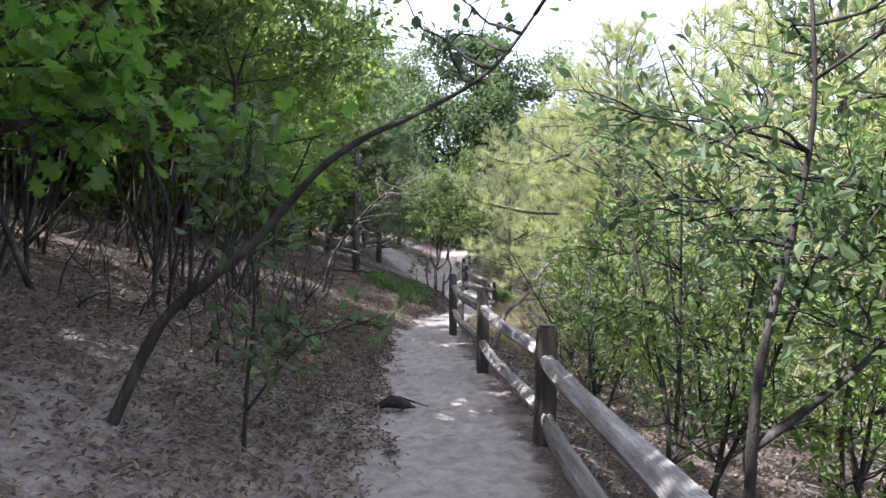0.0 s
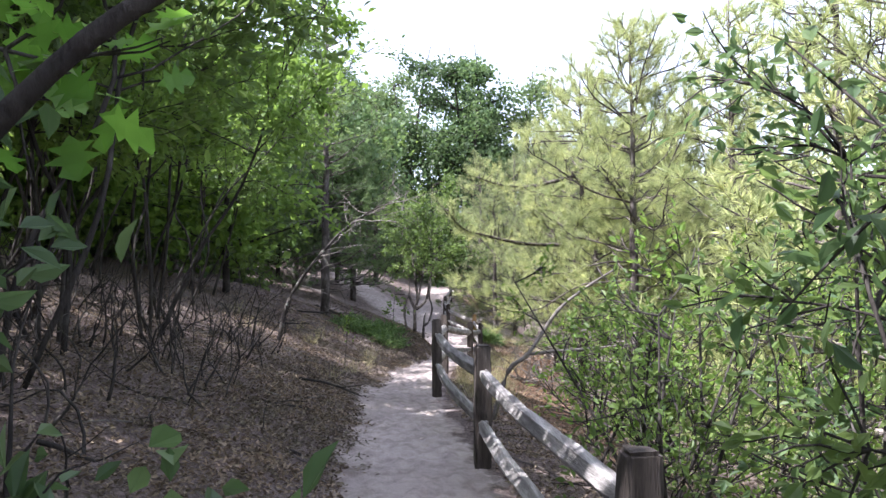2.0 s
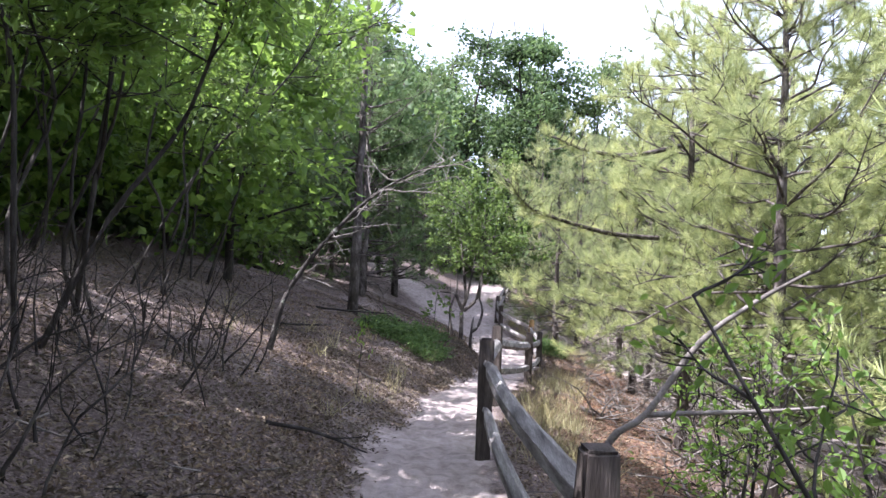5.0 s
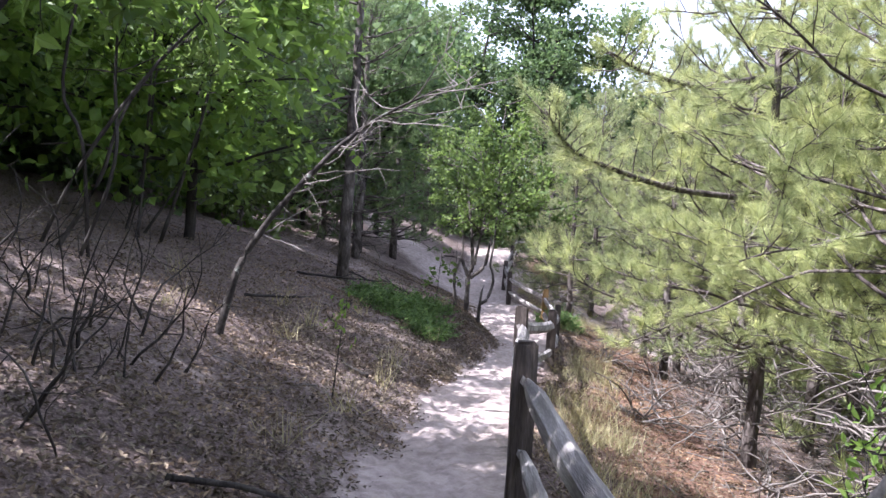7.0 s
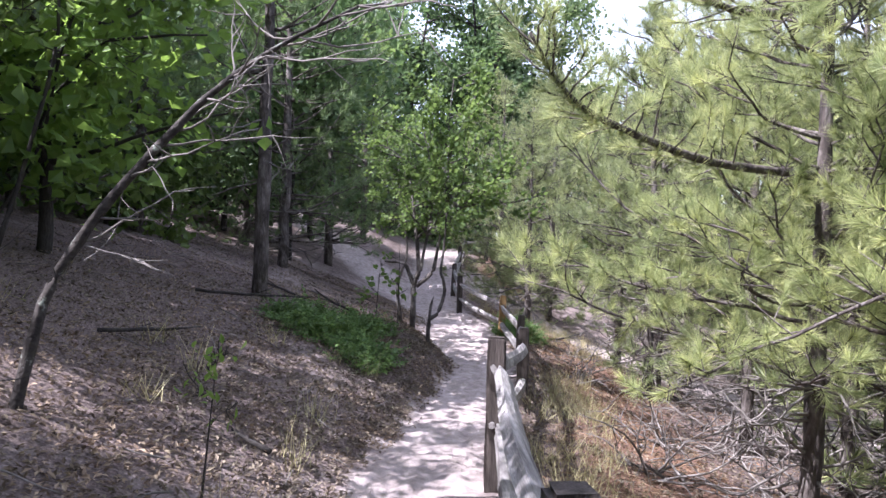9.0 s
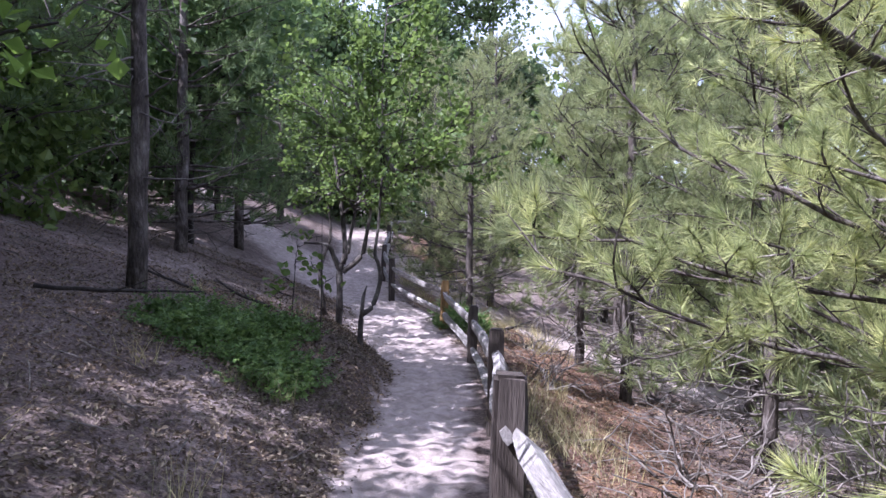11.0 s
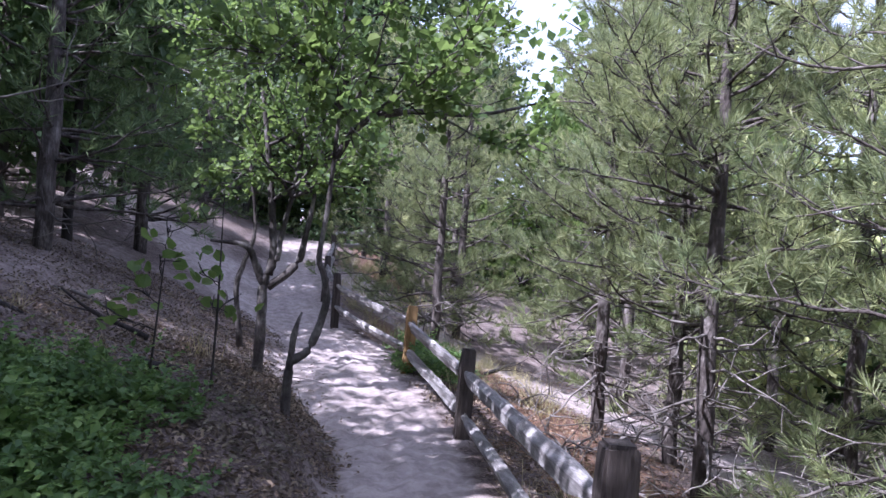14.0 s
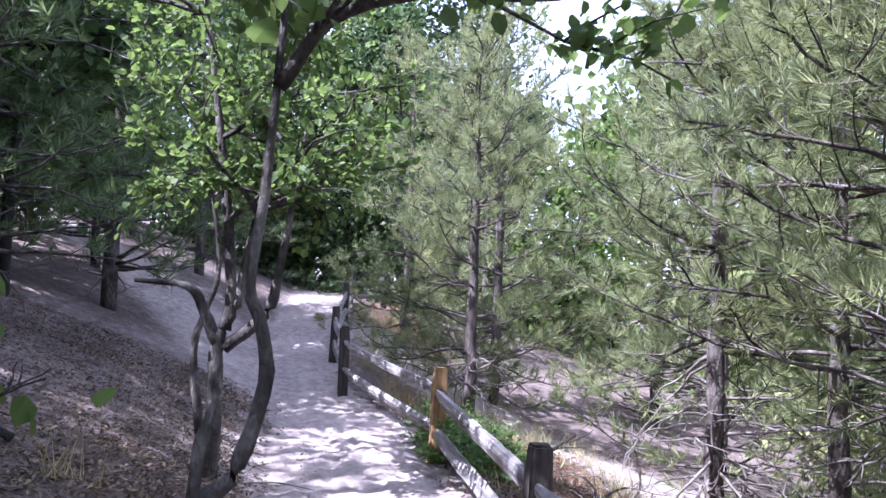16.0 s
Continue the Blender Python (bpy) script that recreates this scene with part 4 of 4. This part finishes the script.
def litter():
    rng = np.random.default_rng(600)
    n = 190000
    y = rng.uniform(1.2, 31, n)
    off = rng.exponential(2.0, n) + 0.3
    x = np.interp(y, PATH_Y, PATH_X) + np.where(rng.uniform(0, 1, n) < 0.74, -off, off + 0.3)
    leaf, ndl, trod = covers(x, y)
    keep = rng.uniform(0, 1, n) < np.clip(leaf * 1.35 - 0.2 + 0.15 * wave(x * 1.3, y * 1.3), 0, 1) * np.clip(1.15 - trod * 1.3, 0, 1) + 0.012
    x, y = x[keep], y[keep]
    g = Geo()
    at = np.stack([x, y, height(x, y) + 0.02 + 0.012 * wave(x, y) + 0.03 * wave(0.45 * x + 3, 0.45 * y)], 1)
    scatter(g, NARROW_LEAF, at, rng.normal(0, 1, at.shape) * (1, 1, 0.25), 0.045, rng, 1.5)
    tagged(new("leaf_litter", g.mesh("leaf_litter", LITTER)), "dry brown fallen leaves scattered over the sandy bank", "leaf litter", kind="stuff")
    n = 26000
    x, y = rng.uniform(0.6, 5.5, n), rng.uniform(9, 32, n)
    leaf, ndl, trod = covers(x, y)
    keep = rng.uniform(0, 1, n) < ndl * 1.3
    x, y = x[keep], y[keep]
    at = np.stack([x, y, height(x, y) + 0.015 + 0.03 * wave(0.45 * x + 3, 0.45 * y)], 1)
    g = Geo()
    needles(g, at, rng.normal(0, 1, at.shape) * (1, 1, 0.1), 2, 0.13, 0.006, rng, 0.1)
    tagged(new("needle_litter", g.mesh("needle_litter", NEEDLE_LITTER)), "rust-brown fallen pine needles under the pines", "needle litter", kind="stuff")
    g = Geo()
    for k in range(420):
        x, y = rng.uniform(-5.5, 3.5), rng.uniform(1.5, 29)
        leaf, ndl, trod = covers(np.array(x), np.array(y))
        if trod > 0.35:
            continue
        z = ground_z(x, y) + 0.03
        a = rng.uniform(0, 2 * np.pi)
        sx, sy, ln = np.cos(a), np.sin(a), rng.uniform(0.15, 0.6)
        sl = (ground_z(x + sx * ln, y + sy * ln) + 0.03 - z) / ln
        tube(g, wander(rng, (x, y, z), (sx, sy, sl), ln, 5, 0.12), (rng.uniform(0.004, 0.009), 0.003), 5)
    tagged(new("fallen_twigs", g.mesh("fallen_twigs", TWIG_GREY)), "thin dead twigs lying on the ground", "twigs", kind="stuff")


litter()


def grass():
    rng = np.random.default_rng(650)
    g = Geo()
    for k in range(335):
        if k < 240:
            y = rng.uniform(26, 40)
            x = np.interp(y, PATH_Y, PATH_X) + rng.uniform(1.0, 3.2)
        elif k < 320:
            y = rng.uniform(12, 22)
            x = np.interp(y, PATH_Y, PATH_X) + rng.uniform(0.75, 1.5)
        else:
            y = rng.uniform(13, 24)
            x = np.interp(y, PATH_Y, PATH_X) - rng.uniform(0.8, 3.5)
        n = 26
        at = np.stack([x + rng.normal(0, 0.07, n), y + rng.normal(0, 0.07, n), np.full(n, ground_z(x, y))], 1)
        d = rng.normal(0, 0.45, (n, 3))
        d[:, 2] = 1
        needles(g, at, d, 1, rng.uniform(0.2, 0.42), 0.006, rng, 0.2)
    tagged(new("dune_grass", g.mesh("dune_grass", GRASS_DRY)), "straw-coloured dune grass in loose tufts", "grass", kind="stuff")


grass()


def bark_debris():
    at = (-0.42, 6.35, ground_z(-0.42, 6.35))
    rng = np.random.default_rng(700)
    foot = thing("driftwood_piece", at, "dark broken piece of wood lying on the sand path", "wood piece")
    g = Geo()
    tube(g, smooth_line([(-0.14, 0, 0.01), (0, 0.03, 0.05), (0.1, -0.02, 0.04), (0.2, -0.06, 0.02)], 3), (0.02, 0.05, 0.045, 0.008), 7, 0.3, rng)
    part("chunk", g, BARK_DARK, foot)
    g = Geo()
    tube(g, [(0.05, 0.05, 0.08), (0.15, 0.02, 0.06), (0.3, 0.0, 0.015)], (0.014, 0.01, 0.004), 6, 0.2, rng)
    part("splinter", g, BARK_DARK, foot)


bark_debris()


def dead_brush(x, y, seed, reach, label):
    """A tangle of bare curved dead branches lying on the slope."""
    rng = np.random.default_rng(seed)
    foot = thing("dead_brush", on(x, y, 0.0), label, "dead branches", "dead brush on the lower slope")
    g = Geo()
    for k in range(9):
        a = rng.uniform(0, 2 * np.pi)
        br = wander(rng, (rng.normal(0, 0.12), rng.normal(0, 0.12), 0.02), (np.cos(a), np.sin(a), rng.uniform(0.1, 0.9)), reach * rng.uniform(0.5, 1.1), 9, 0.2, -0.35)
        tube(g, br, (0.014, 0.009, 0.003), 5)
        for _ in range(4):
            j = rng.integers(2, 9)
            tube(g, wander(rng, br[j], br[j] - br[j - 1] + rng.normal(0, 0.1, 3), rng.uniform(0.2, 0.5), 5, 0.22, 0.1), (0.007, 0.002), 4, cap=False)
    tagged(part("tangle", g, TWIG_GREY, foot), kind="stuff")


BRUSH = [(2.2, 13.2), (2.6, 15.4), (1.9, 17.6), (2.9, 17.4), (3.3, 19.6), (2.3, 22.6), (3.9, 21.6), (2.7, 24.2), (4.3, 24.0), (3.0, 26.6), (4.6, 19.0), (4.9, 22.6), (2.4, 19.2), (5.2, 26.0), (3.8, 16.2)]
for k, (x, y) in enumerate(BRUSH):
    dead_brush(x, y, 800 + k, 0.9 + 0.1 * (k % 4), "tangle of bare grey dead branches under the pines")


def bare_stems():
    rng = np.random.default_rng(900)
    g = Geo()
    for k in range(210):
        y = rng.uniform(5.5, 14.5)
        x = np.interp(y, PATH_Y, PATH_X) - rng.uniform(1.5, 5.5)
        ln = rng.uniform(0.35, 1.3)
        st = wander(rng, (x, y, ground_z(x, y) - 0.03), (rng.normal(0.15, 0.35), rng.normal(0, 0.3), 1), ln, 8, 0.22)
        tube(g, st, (rng.uniform(0.005, 0.015), 0.006, 0.002), 5)
        for _ in range(4):
            j = rng.integers(2, 7)
            tube(g, wander(rng, st[j], st[j] - st[j - 1] + rng.normal(0, 0.12, 3), ln * rng.uniform(0.2, 0.45), 4, 0.2, 0.2), (0.004, 0.0015), 3, cap=False)
    tagged(new("bare_stems", g.mesh("bare_stems", BARK_DARK)), "thin dark leafless stems standing on the bank", "stems", kind="stuff")


bare_stems()


def fallen_branch(x, y, turn, ln, r, mat, seed, label):
    rng = np.random.default_rng(seed)
    foot = thing("fallen_branch", on(x, y, 0.0), label, "branch", "fallen branches on the bank")
    dx, dy = math.cos(turn), math.sin(turn)
    sl = (ground_z(x + dx * ln, y + dy * ln) - ground_z(x, y)) / ln
    line = wander(rng, (0, 0, r + 0.02), (dx, dy, sl), ln, 8, 0.07)
    g = Geo()
    tube(g, line, (r, r * 0.8, r * 0.35), 7, 0.15, rng)
    part("stem", g, mat, foot)
    for j in (3, 5):
        g = Geo()
        tube(g, wander(rng, line[j], (dx + rng.normal(0, 0.6), dy + rng.normal(0, 0.6), sl + 0.2), ln * 0.35, 5, 0.15), (r * 0.45, 0.003), 5, cap=False)
        part("twig", g, mat, foot)


for k, (x, y, a, ln, r, pale) in enumerate([(-2.3, 12.6, 2.2, 0.6, 0.025, 1), (-1.5, 12.0, 0.6, 0.9, 0.018, 0), (-1.0, 22.6, 0.2, 1.1, 0.03, 0), (-1.9, 23.4, 2.9, 1.3, 0.022, 0), (-2.9, 20.6, 0.4, 1.5, 0.02, 0), (-1.1, 16.0, 2.6, 0.7, 0.02, 0), (-0.9, 8.2, 2.4, 1.0, 0.012, 0),
                                         (-1.6, 9.6, 0.9, 0.9, 0.013, 0), (-2.7, 17.2, 1.2, 1.0, 0.018, 0), (-1.2, 24.6, 2.8, 0.9, 0.025, 0), (-2.2, 26.0, 0.3, 1.2, 0.02, 1), (-1.9, 6.4, 0.7, 0.8, 0.014, 0), (3.0, 28.4, 0.9, 1.2, 0.03, 0)]):
    fallen_branch(x, y, a, ln, r, TWIG_GREY if pale else BARK_DARK, 950 + k, "pale barkless fallen branch on the litter" if pale else "dark dead fallen branch lying on the sand")
